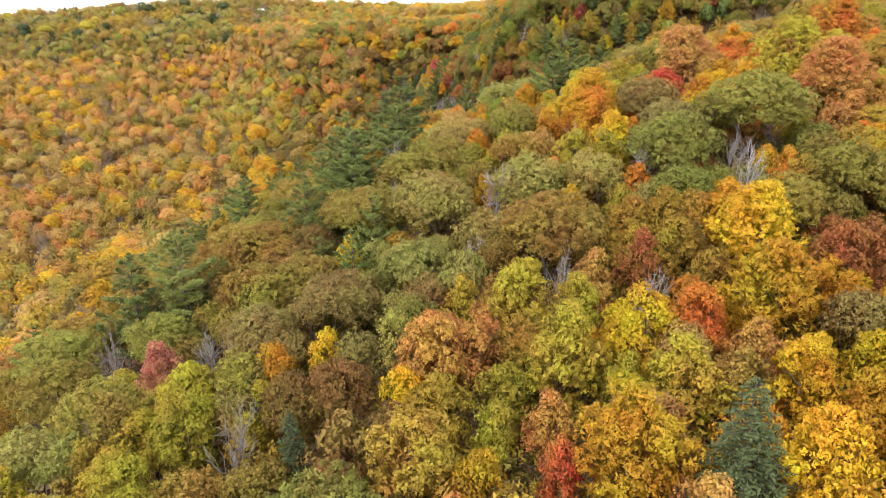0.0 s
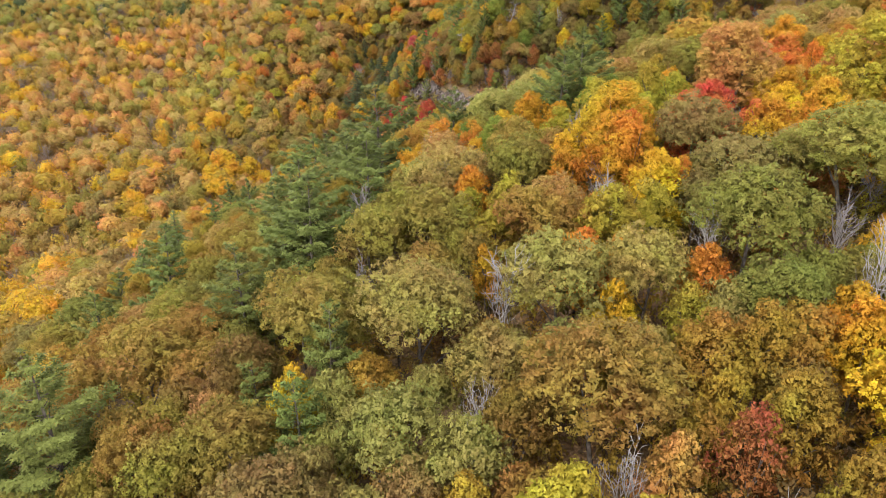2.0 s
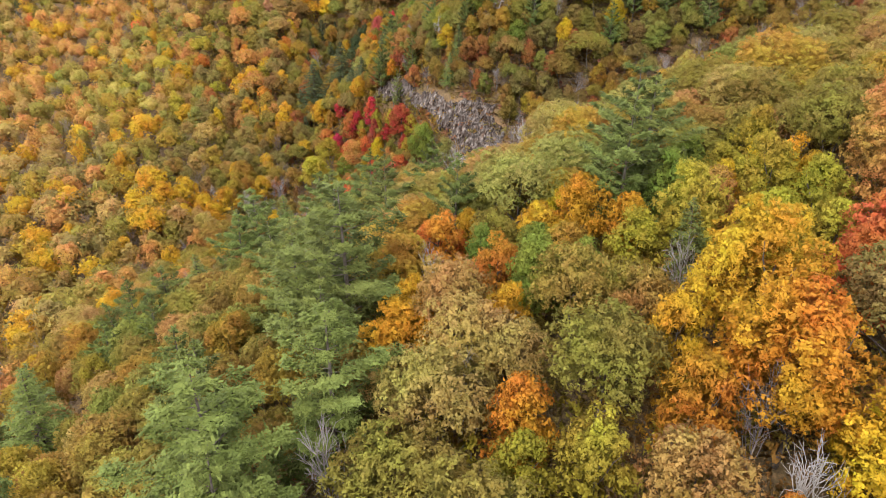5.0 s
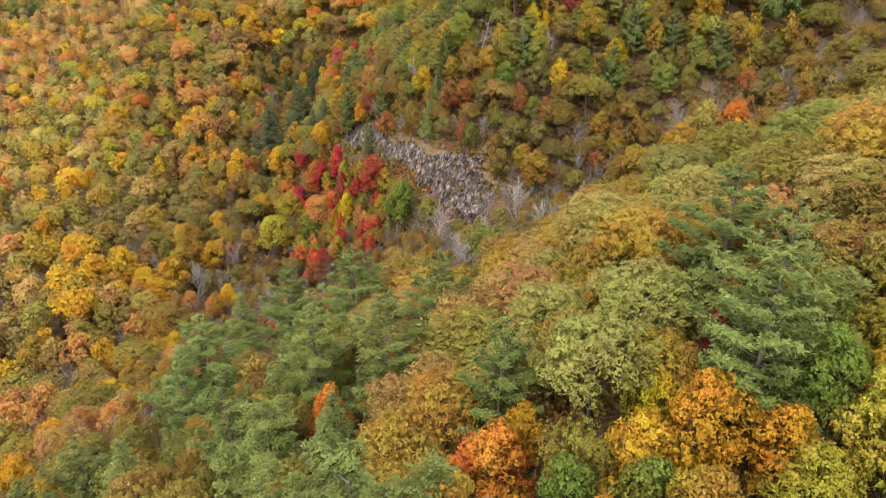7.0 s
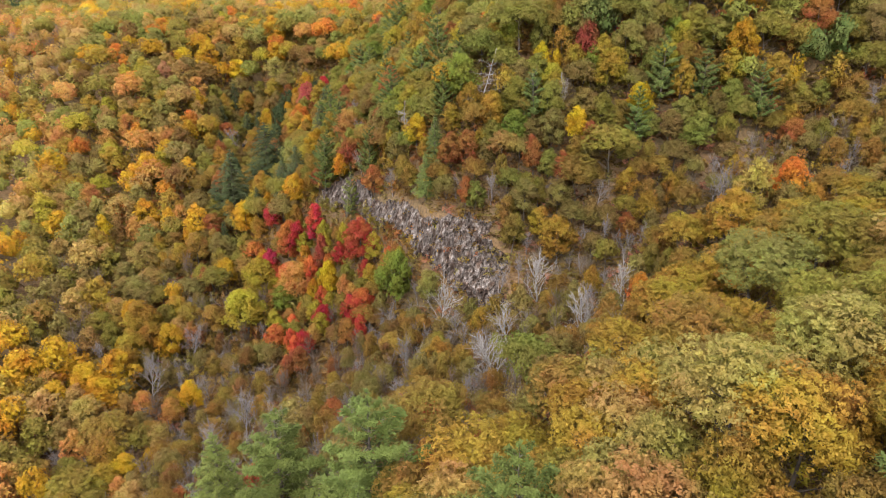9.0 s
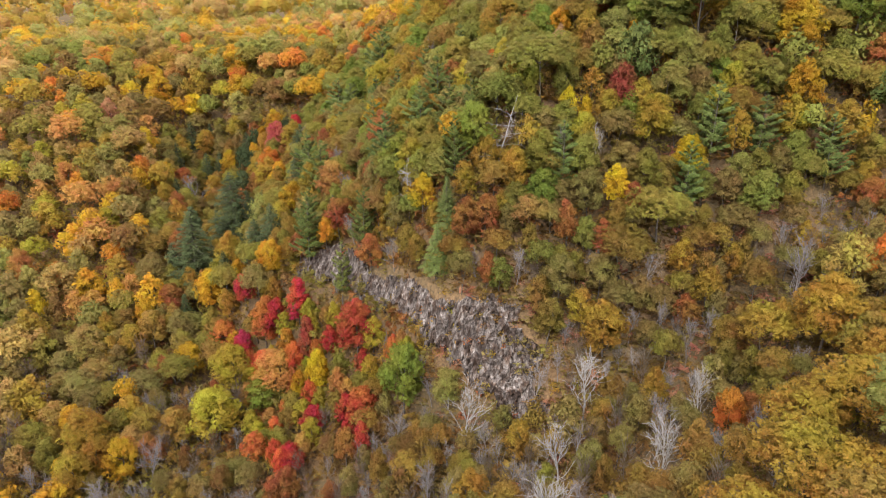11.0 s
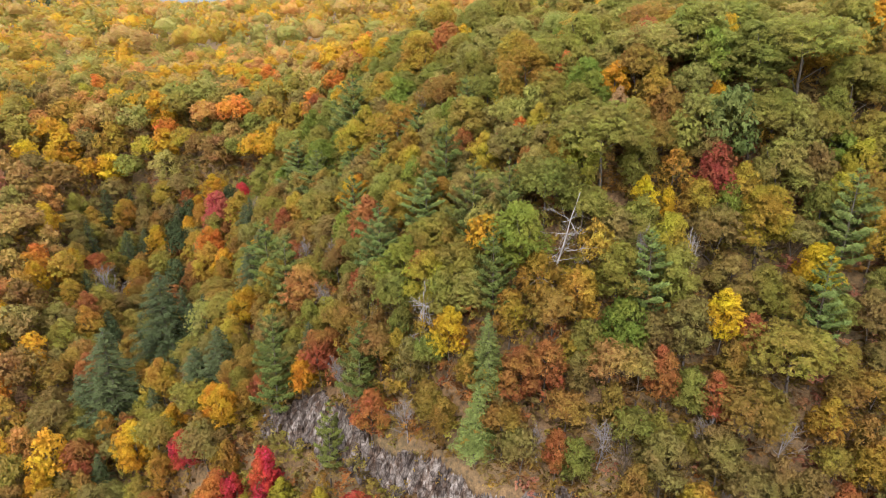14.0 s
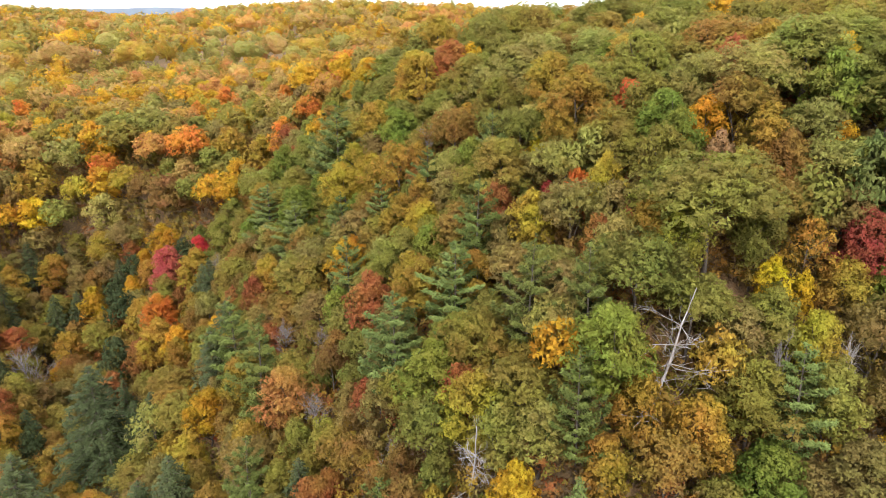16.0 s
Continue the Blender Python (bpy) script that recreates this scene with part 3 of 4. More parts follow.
maple(34.3, 64.3, 1.9, 8.3, "orange")
maple(46.8, 81.4, 5.3, 14, "apricot")
maple(47.7, 94.1, 5.5, 14.3, "yellowgreen")
maple(62.1, 109, 4.9, 13.3, "orange")
maple(35.9, 101.5, 5.6, 14.5, "apricot")
hemlock(-9.5, 35.4, 1.7, 8.8, "hemlock")
pine(-11.2, 81.9, 3.9, 14.4, "pine")
pine(-7.6, 99.7, 3, 12.7, "pine")
spruce(-23.8, 126.6, 3.3, 11, "pine")
spruce(-38, 114.2, 3.1, 10.7, "pine")
pine(-29, 90.8, 3.6, 13.9, "pine")
bare(-6.2, 87, 2.9, 11, "grey")
oak(0.4, 79.9, 3.9, 10.4, "olive")
oak(-10.7, 72, 3.4, 9.8, "olive")
oak(9.5, 75.4, 4.1, 10.8, "bronze")
oak(11.7, 80.9, 2.8, 8.8, "tan")
maple(4.7, 87.6, 2.4, 9.2, "amber")
maple(8, 83.3, 2.6, 9.2, "yellowgreen")
maple(14.2, 77.9, 1.8, 8, "orange")
maple(5.4, 97.2, 1.9, 8.6, "gold")
oak(2, 99.5, 3.2, 9.5, "tan")
oak(-0.3, 88.9, 3.6, 10.1, "sage")
maple(19.2, 85.8, 4.4, 11.9, "amber")
maple(19.2, 75.3, 2.7, 9.6, "yellowgreen")
maple(15.1, 70.4, 1.7, 8, "orange")
bare(16.8, 84.6, 2.1, 10.1, "grey")
bare(21, 69.6, 2.9, 11.1, "pale")
bare(5.6, 67.4, 3.3, 11.6, "pale")
maple(20.4, 66.8, 2.4, 8.6, "orange")
maple(13, 64.5, 1.9, 8.2, "yellow")
pine(23.3, 123.9, 4.2, 14.9, "pine")
maple(21.9, 109.1, 2.5, 9.3, "leafgreen")
maple(28.1, 105.7, 3.1, 10.3, "yellowgreen")
oak(10.2, 97.2, 3.1, 9.4, "olive")
maple(14, 108.6, 2.8, 9.7, "gold")
maple(15, 91.3, 2.8, 9.6, "gold")
oak(-9.8, 97.6, 2.4, 8.5, "olivegold")
oak(27.7, 78.9, 3.9, 10.5, "greyolive")
oak(-23, 87.1, 2.8, 9, "olive")
pine(21.3, 114.8, 4.1, 14.7, "pine")
spruce(19.8, 100.4, 2.4, 9.1, "pine")
oak(10, 124.3, 3.4, 9.7, "palegreen")
pine(3.7, 137.7, 3.3, 13.2, "pine")
pine(-19.7, 142.1, 4.4, 15.3, "pine")
spruce(-7, 121.4, 2.7, 9.7, "pine")
oak(20.5, 138.9, 5.2, 12.3, "sage")
oak(37.5, 135.9, 5, 11.9, "olive")
oak(44.3, 134.9, 5.5, 12.6, "olivegold")
oak(35.7, 110.9, 4.3, 11, "olive")
maple(21.1, 103.8, 3, 10.2, "yellowgreen")
maple(29.8, 102.2, 2.7, 9.6, "yellowgreen")
maple(8.4, 101.1, 2.7, 9.7, "leafgreen")
maple(5, 113.8, 1.6, 7.7, "gold")
oak(-1.9, 108.5, 3.1, 9.4, "olivegold")
maple(27.4, 92.7, 2.9, 10, "redorange")
oak(2.2, 95, 3.2, 9.5, "tan")
maple(13.4, 85.7, 2.6, 9.8, "amber")
pine(-6.3, 91.4, 4, 14.5, "pine")
pine(-15.8, 95.2, 3.1, 12.8, "pine")
pine(-10.5, 109, 3.4, 13.5, "pine")
pine(-31.1, 125.4, 2.5, 11.7, "pine")
oak(9.9, 115.4, 3.8, 10.4, "palegreen")
maple(12.7, 112.2, 1.6, 7.6, "yellow")
pine(18.1, 111.1, 3.7, 14, "pine")
maple(20.1, 118.2, 1.2, 7.1, "red")
oak(21.1, 133.3, 4.3, 11, "olivegold")
oak(13.2, 148.7, 3.1, 9.4, "olivegold")
oak(26.4, 152.7, 4.4, 11.1, "bronze")
oak(38.9, 159.1, 5.4, 12.4, "palegreen")
oak(48.4, 146.8, 5.4, 12.5, "green")
oak(47.2, 160.4, 5.3, 12.3, "olive")
maple(50.5, 180, 4.2, 12.2, "olivegold")
birch(56, 183, 3.9, 12.1, "paleyellow")
maple(60.8, 182.5, 2.8, 9.7, "orange")
oak(14.2, 164.4, 3.8, 10.3, "green")
pine(-5.1, 152.5, 4.5, 15.5, "pine")
pine(-13.3, 159.5, 4.3, 15.2, "pine")
spruce(-20, 165.6, 4.4, 13.6, "pine")
pine(-2.7, 127.3, 3.6, 13.8, "pine")
pine(-8.6, 132.6, 3.6, 13.8, "pine")
pine(-15.1, 125.9, 2.9, 12.5, "pine")
pine(-21.5, 136.1, 3.3, 13.2, "pine")
pine(3.8, 116.9, 2.7, 12.2, "pine")
oak(4.4, 132.5, 2.9, 9.1, "tan")
maple(-25.1, 158.9, 1.9, 8.3, "red")
maple(-7.6, 125, 1.9, 8.3, "orange")
oak(0.8, 121.9, 2.4, 8.4, "tan")
oak(2.8, 159.6, 4.3, 11, "bronze")
maple(-16, 166.7, 1.7, 8, "red")
maple(3.7, 166.8, 1.7, 7.9, "red")
bare(-19.5, 189.1, 4.4, 12, "grey")
bare(-15.1, 180.6, 3.6, 10.9, "grey")
bare(-36.3, 208.6, 3.7, 11.1, "grey")
bare(-30.6, 216.3, 3.3, 10.5, "grey")
bare(-24.1, 186.2, 3.9, 11.3, "grey")
bare(5.2, 189.8, 2.6, 9.6, "grey")
bare(6.5, 185.4, 2.1, 8.9, "grey")
bare(14.6, 175.4, 4.1, 11.5, "pale")
bare(34.9, 179.9, 2.9, 9.9, "pale")
bare(28.9, 179.4, 2.4, 9.3, "grey")
bare(54, 188.1, 4.2, 11.7, "grey")
bare(3.6, 202, 2.9, 9.9, "grey")
maple(-29.4, 204, 2.3, 7.4, "yellow")
maple(-50.5, 294.5, 3.3, 9.4, "apricot")
maple(-43.5, 316.5, 3.3, 9.4, "rose")
maple(-56.6, 269.1, 3.2, 9.4, "apricot")
maple(-67.7, 296.1, 3.4, 9.6, "apricot")
maple(1.6, 216.9, 3.6, 10.8, "red")
tall(6.1, 205.9, 3.2, 13.7, "leafgreen")
tall(-4.4, 219.4, 2, 9.1, "yellow")
tall(-5.6, 224.2, 1.9, 9.6, "crimson")
tall(-9.5, 231.5, 1.9, 8.8, "red")
tall(-12.5, 228.0, 2.1, 8.6, "redorange")
tall(-8.5, 227.0, 1.8, 8.2, "orange")
tall(-15.5, 234.5, 2.0, 8.6, "red")
tall(-7.2, 221.0, 1.5, 7.2, "gold")
maple(-13.5, 223.5, 2.6, 7.6, "leafgreen")
maple(-2.8, 213.5, 2.1, 6.8, "olive")
tall(-0.5, 205.5, 1.4, 6.6, "red")
tall(-11.6, 233.2, 2.8, 9.9, "redorange")
tall(-14.2, 240.6, 2.1, 7.9, "red")
maple(-18.7, 238, 3.2, 9.2, "redorange")
tall(-5.9, 229.1, 2.3, 9.2, "red")
maple(-17.2, 230, 4.3, 10.8, "yellowgreen")
maple(-10.6, 224.9, 4.2, 10.5, "apricot")
maple(0.5, 209.8, 2.9, 8.3, "redorange")
tall(-9, 239.1, 2, 9, "gold")
tall(-3.4, 294.9, 3.4, 11.4, "coral")
tall(1.2, 292.2, 2.2, 9.4, "red")
maple(-5.7, 286, 3.4, 9.1, "orange")
hemlock(-23.8, 259.5, 6, 18.2, "hemlock")
hemlock(-15, 268.9, 5.5, 17, "hemlock")
pine(0.9, 258.1, 3.3, 13.3, "pine")
pine(-3.1, 233.5, 2.7, 12.2, "pine")
spruce(13, 212.5, 2.3, 8.8, "spruce")
spruce(15.2, 214.3, 2.3, 8.8, "spruce")
pine(0.8, 224.2, 1.7, 10.3, "pine")
pine(4.8, 225.1, 2.1, 11, "pine")
birch(-9.4, 261.6, 3.5, 9.6, "palegreen")
bare(-24.3, 291.3, 4.2, 11.7, "grey")
maple(-20.5, 221, 4.6, 11.2, "yellowgreen")
maple(-39.1, 222.3, 4.3, 10.7, "olivegold")
oak(-26.7, 222.4, 3.3, 8.1, "bronze")
maple(-6.6, 211.5, 1.9, 6.6, "yellowgreen")
bare(12.2, 196.9, 4, 11.4, "pale")
bare(21.2, 195.3, 2.2, 9, "grey")
bare(26.3, 191.1, 4.6, 12.1, "pale")
bare(26.1, 174.1, 3.6, 10.9, "pale")
bare(18.8, 182.7, 3.5, 10.8, "pale")
maple(31.1, 195.5, 3.5, 9.4, "olivegold")
oak(11.2, 201.3, 2.6, 7.1, "palegreen")
maple(34.6, 175.6, 1.9, 8.3, "orange")
oak(45.2, 182.9, 3.3, 9.6, "olivegold")
maple(45.4, 194, 2.4, 7.4, "olivegold")
bare(38.2, 194, 1.7, 8.4, "grey")
oak(32.6, 221.7, 5.7, 11.3, "green")
oak(30.5, 222.8, 3, 7.6, "limegreen")
tall(43.2, 215.7, 2.5, 9.0, "crimson")
maple(35.9, 217.9, 1.8, 6.5, "yellow")
maple(38, 216.8, 1.2, 5.5, "yellow")
maple(39.9, 239.8, 2.3, 7.2, "redorange")
maple(39.4, 229.4, 2.4, 7.4, "gold")
maple(46.7, 233.7, 3.4, 9.1, "rust")
maple(48.5, 222.4, 1.4, 5.8, "yellow")
maple(37.6, 226, 1.8, 6.4, "rose")
maple(32.2, 245.3, 1.3, 5.7, "yellow")
maple(30.1, 235.4, 1.7, 6.3, "orange")
maple(29, 238.1, 1.2, 5.4, "crimson")
maple(27.1, 228.5, 1.9, 6.6, "rust")
snag(24.4, 217.6, 3.0, 12.2, "pale")
snag(11, 222.7, 1.8, 9.8, "pale")
bare(27.3, 262.5, 2.2, 9.1, "grey")
bare(32.9, 214.3, 1.7, 8.4, "grey")
bare(37.7, 212.4, 1.8, 8.5, "pale")
pine(19.6, 227.9, 2.7, 12.1, "pine")
pine(22.2, 223.1, 2, 10.8, "pine")
pine(17.7, 218.2, 2, 10.8, "pine")
pine(21.5, 239.7, 2.7, 12.2, "pine")
spruce(15.7, 215.4, 1.8, 7.7, "spruce")
spruce(13.1, 212.3, 2.1, 8.4, "spruce")
spruce(11.9, 241.1, 1.2, 6.3, "spruce")
pine(1.7, 250.5, 3.1, 12.8, "pine")
pine(-2.4, 240.2, 2.1, 11, "pine")
maple(12.8, 218.8, 2.4, 7.6, "gold")
maple(3.4, 245.5, 3.3, 9, "apricot")
oak(28.5, 219.1, 3.2, 7.9, "green")
oak(50, 213.3, 4, 9, "palegreen")
birch(39.4, 217.8, 2.5, 7.9, "olivegold")
maple(45.4, 210.6, 3.8, 9.8, "yellowgreen")
maple(38.3, 207.4, 2.4, 7.4, "yellow")
maple(48.8, 206.1, 2.6, 7.8, "yellow")
oak(22.1, 214.2, 3, 7.6, "bronze")
oak(18.5, 216.2, 2.4, 6.9, "olivegold")
maple(25.2, 214.2, 2.7, 8.1, "olivegold")
oak(26.1, 208.9, 3, 7.6, "tan")
oak(42.4, 201.8, 4.5, 9.7, "olive")
oak(36.3, 200.6, 4.1, 9.1, "bronze")
maple(20.1, 211.7, 2.4, 7.5, "rust")
maple(17.4, 212, 2.6, 7.9, "rust")
maple(5.1, 222, 2.4, 7.4, "rust")
oak(40.5, 212.4, 3, 7.7, "greyolive")
oak(27.6, 245.1, 4.5, 9.6, "olive")
oak(40.8, 249.1, 3.7, 8.6, "green")
oak(48.2, 255.9, 3.6, 8.5, "palegreen")
oak(34.1, 233.5, 3.1, 7.7, "olive")
maple(37.1, 274.8, 4, 10.2, "rust")
birch(22.3, 260.4, 4.2, 11, "olivegold")
oak(23.4, 280.2, 4.6, 9.7, "olive")
maple(19.9, 254.2, 2.8, 8.2, "olivegold")
oak(50.2, 228.6, 5.5, 11.1, "green")
oak(53.8, 222.2, 5.4, 10.9, "green")
oak(58.4, 219.5, 5.9, 11.6, "green")
oak(49.8, 217.3, 3.7, 8.6, "green")
oak(34.4, 216.3, 2.7, 7.2, "green")
maple(14.2, 256.4, 2.8, 8.2, "gold")
oak(9.9, 261.5, 3.4, 8.2, "olive")
maple(16.4, 241, 3.1, 8.7, "olivegold")
oak(24.5, 74, 2.2, 8.2, "bronze")
maple(4.8, 73.4, 1.6, 7.7, "gold")
bare(29.2, 61.2, 2.8, 11.5, "pale")
bare(-5.9, 74.2, 2.2, 9.6, "grey")
bare(2.6, 57.6, 2.0, 9.4, "pale")
bare(16.4, 79.8, 2.6, 10.2, "pale")
bare(17.6, 96.6, 2.2, 10.0, "grey")
bare(2.4, 91.2, 1.8, 9.4, "grey")
bare(1.5, 106.2, 2.0, 9.6, "pale")
birch(16.2, 50.6, 2.2, 9.4, "rust")

# the broad ones among them set the colour of their neighbours
MARKED = [(kind, tone, x, y) for kind, tone, x, y, r in PLANTED if kind in ("oak", "maple") and r > 2.4 and y < 170]
MARKED_AT = [(x, y) for kind, tone, x, y in MARKED]

# ---- the trees between them, by the stand they grow in ----
rnd = random.Random(11)


def rock_foot(x):
    return np.clip(46.0 + 0.75 * (17.3 - x), 44.0, 52.8)


def rock_top(x):
    return 57.4 + 0.5 * np.maximum(0.0, 6.0 - x)


def stand(x, y, z):
    """Kinds, colours and mean crown radius of the wood at a place."""
    if y < min(150 + 0.5 * x, 178) and x > -48 + 0.1 * (y - 60) and z > 37:
        if x < -4 - 0.02 * (y - 60) and y > 58:
            if x < -14:
                return [("pine", "pine", 1), ("oak", "olive", 4), ("oak", "bronze", 4), ("oak", "green", 2), ("maple", "olivegold", 3), ("oak", "tan", 2)], 2.7
            return [("pine", "pine", 3), ("spruce", "pine", 1), ("oak", "olive", 3), ("oak", "bronze", 2), ("oak", "green", 1), ("maple", "olivegold", 1)], 3.0
        if y < 62:
            if x < 0:
                return [("oak", "olive", 4), ("oak", "greyolive", 2), ("oak", "bronze", 1), ("maple", "olivegold", 3), ("maple", "yellowgreen", 3), ("oak", "green", 2), ("bare", "grey", 2)], 2.8
            return [("maple", "gold", 4), ("maple", "olivegold", 3), ("maple", "yellow", 2), ("maple", "yellowgreen", 2), ("oak", "bronze", 2), ("maple", "apricot", 2), ("oak", "tan", 1), ("oak", "olivegold", 2), ("bare", "grey", 1)], 2.8
        if y < 118 and x > 17:
            return [("maple", "gold", 5), ("maple", "apricot", 3), ("maple", "orange", 2), ("maple", "yellowgreen", 3), ("oak", "olivegold", 3), ("oak", "olive", 2), ("maple", "yellow", 1), ("bare", "grey", 1)], 3.1
        if y < 112:
            return [("oak", "olive", 3), ("oak", "bronze", 2), ("maple", "olivegold", 3), ("maple", "gold", 3), ("maple", "orange", 2), ("oak", "greyolive", 1), ("maple", "yellowgreen", 2)], 3.2
        return [("oak", "olivegold", 4), ("oak", "tan", 2), ("oak", "olive", 3), ("oak", "bronze", 3), ("oak", "sage", 2)], 3.6
    if x > 2 and y > 196 and y < 300 and z > 56:
        if z > 84:
            return [("oak", "green", 7), ("oak", "olive", 4), ("oak", "palegreen", 2), ("oak", "bronze", 1), ("maple", "olivegold", 2), ("maple", "gold", 1), ("maple", "leafgreen", 1), ("oak", "sage", 2)], 3.8
        if z > 66:
            return [("oak", "olive", 4), ("oak", "green", 5), ("oak", "palegreen", 2), ("oak", "greyolive", 2), ("oak", "bronze", 1), ("pine", "spruce", 2), ("maple", "olivegold", 2), ("maple", "yellowgreen", 2), ("maple", "leafgreen", 2), ("maple", "gold", 1), ("maple", "rust", 1)], 3.2
        return [("oak", "olive", 3), ("oak", "greyolive", 4), ("oak", "bronze", 3), ("oak", "brown", 2), ("maple", "rust", 2), ("maple", "olivegold", 2), ("oak", "green", 3), ("bare", "grey", 4)], 2.4
    if x > 8 and 145 < y < 240:
        return [("oak", "bronze", 3), ("oak", "greyolive", 4), ("maple", "rust", 1), ("bare", "grey", 10 if x < 38 else 4), ("maple", "olivegold", 1), ("oak", "olive", 1)], 2.0
    if x > -32 and 130 < y < 232:
        if y > 208 and x > -16:
            return [("maple", "redorange", 3), ("maple", "red", 2), ("maple", "apricot", 2), ("maple", "yellowgreen", 3), ("oak", "olive", 3), ("oak", "bronze", 2), ("bare", "grey", 1)], 1.9
        return [("oak", "bronze", 3), ("bare", "grey", 11), ("maple", "rust", 1), ("oak", "greyolive", 3), ("oak", "brown", 1)], 2.0
    if -32 < x < 6 and 232 <= y < 318 and z < 62:
        return [("oak", "bronze", 2), ("maple", "rust", 1), ("hemlock", "hemlock", 2), ("oak", "olive", 4), ("maple", "olivegold", 3), ("maple", "gold", 2), ("oak", "greyolive", 3)], 2.7
    if y < 250 and x > -95:
        return [("oak", "bronze", 2), ("maple", "olivegold", 4), ("oak", "tan", 4), ("bare", "grey", 6), ("maple", "gold", 3), ("oak", "olive", 4), ("oak", "greyolive", 4), ("maple", "apricot", 1)], 2.6
    return None, 3.0


def far_tint(x, y):
    n = noise.noise((x * 0.012, y * 0.012, 5.0))
    if y > 365 and x > -110:
        pool = ["olive", "olivegold", "palegreen", "sage", "gold", "tan", "apricot", "olivegold"] if n > -0.25 else ["gold", "olivegold", "apricot", "olive", "tan"]
    elif y > 360 and x < -110:
        pool = ["bronze", "olive", "olivegold", "olive", "brown", "sage", "green", "hemlock", "greyolive", "taupe"] if n < 0.2 else ["olivegold", "tan", "yellowgreen", "olive", "bronze"]
    elif x > -70:
        pool = ["gold", "gold", "yellow", "olivegold", "apricot", "olive", "greyolive", "orange", "sage", "brown", "palegreen", "olive", "yellowgreen", "olivegold", "gold", "yellowgreen", "tan", "apricot", "greyolive", "green", "tan"]
    elif n > 0.22:
        pool = ["olivegold", "yellowgreen", "olive", "paleyellow", "green", "sage", "gold", "tan", "apricot"]
    else:
        pool = ["apricot", "apricot", "tan", "olive", "olivegold", "apricot", "tan", "olivegold", "bronze", "tan", "taupe", "gold", "tan", "apricot", "tan", "olive", "apricot", "taupe", "gold"] + (["redorange"] if rnd.random() < 0.15 else [])
    return rnd.choice(pool)


class Spacing:
    """Remembers where trees stand, in cells of 6 m."""

    def __init__(self):
        self.cells = {}

    def add(self, x, y, r):
        self.cells.setdefault((int(x // 6), int(y // 6)), []).append((x, y, r))

    def free(self, x, y, r, share):
        ci, cj = int(x // 6), int(y // 6)
        for i in range(ci - 2, ci + 3):
            for j in range(cj - 2, cj + 3):
                for px, py, pr in self.cells.get((i, j), ()):
                    if (px - x) ** 2 + (py - y) ** 2 < (share * (r + pr)) ** 2:
                        return False
        return True


def try_places(x0, x1, y0, y1, n):
    """Random places with the ground's height and steepness there."""
    xs, ys = PLACES.uniform(x0, x1, n), PLACES.uniform(y0, y1, n)
    dx, dy = (land(xs + 1, ys) - land(xs - 1, ys)) / 2, (land(xs, ys + 1) - land(xs, ys - 1)) / 2
    return zip(xs.tolist(), ys.tolist(), land(xs, ys).tolist(), np.hypot(dx, dy).tolist())


def on_cliff(x, y, z, steep, low=6.0):
    """The bare rock above the ravine carries no trees."""
    return -8 < x < 24 and 192 < y < 245 and steep > 1.0 and rock_foot(x) - low < z < rock_top(x)


def on_scree(x, y):
    """The strip of loose stones that runs down the gully under the knob."""
    return 250 < y < 279 and abs(x + 14.3 - 0.012 * (y - 256) ** 2) < 1.7


PLACES = np.random.default_rng(23)
taken = Spacing()
for x, y, r in STANDING:
    taken.add(x, y, 1.32 * r if y < 170 else 0.95 * r)
COUNT = {}
HEIGHT = {"oak": (1.35, 5.2), "maple": (1.7, 5.0), "pine": (1.9, 7.0), "spruce": (2.5, 4.0), "hemlock": (2.2, 5.0), "bare": (1.3, 5.0)}
far_trees = []
for x, y, z, steep in [*try_places(-2, 62, 198, 285, 9000), *try_places(-20, 60, 36, 150, 9000), *try_places(-95, 105, 18, 318, 24000), *try_places(20, 105, 195, 318, 7000)]:
    pool, mean = stand(x, y, z)
    if pool is None or on_cliff(x, y, z, steep) or on_scree(x, y):
        continue
    r = mean * rnd.uniform(0.65, 1.25) * (1.3 if x < -40 else 1.0)
    if not taken.free(x, y, r, 0.55 if y < 180 else 0.48):
        continue
    kind, tone, w = rnd.choices(pool, [p[2] for p in pool])[0]
    if kind == "bare":
        r = min(r, 2.6)
    if 30 < y < 150 and kind in ("oak", "maple") and rnd.random() < 0.6:
        reach, like = min(((x - px) ** 2 + (y - py) ** 2, key) for key, (px, py) in enumerate(MARKED_AT))
        if reach < 64:
            kind, tone = MARKED[like][:2]
    taken.add(x, y, r)
    hm, hc = HEIGHT[kind]
    name = OTHER_NAMES.get((kind, tone), NAMES[kind])
    # single trees stop at the right edge of the camera's view
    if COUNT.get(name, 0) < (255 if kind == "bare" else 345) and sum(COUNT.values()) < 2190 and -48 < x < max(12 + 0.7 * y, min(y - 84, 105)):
        COUNT[name] = COUNT.get(name, 0) + 1
        tree(kind, round(x, 1), round(y, 1), r, (hm * r + (hc if y < 150 else hc - 1.6)) * (rnd.uniform(0.78, 1.02) if y < 150 else rnd.uniform(0.85, 1.15)), tone)
    else:
        far_trees.append((x, y, r, hm * r + hc, tone if tone in TINTS else "taupe", z))

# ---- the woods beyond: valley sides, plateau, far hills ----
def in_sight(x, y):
    """The wedge of far woods that falls within the camera's view."""
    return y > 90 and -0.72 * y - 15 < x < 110


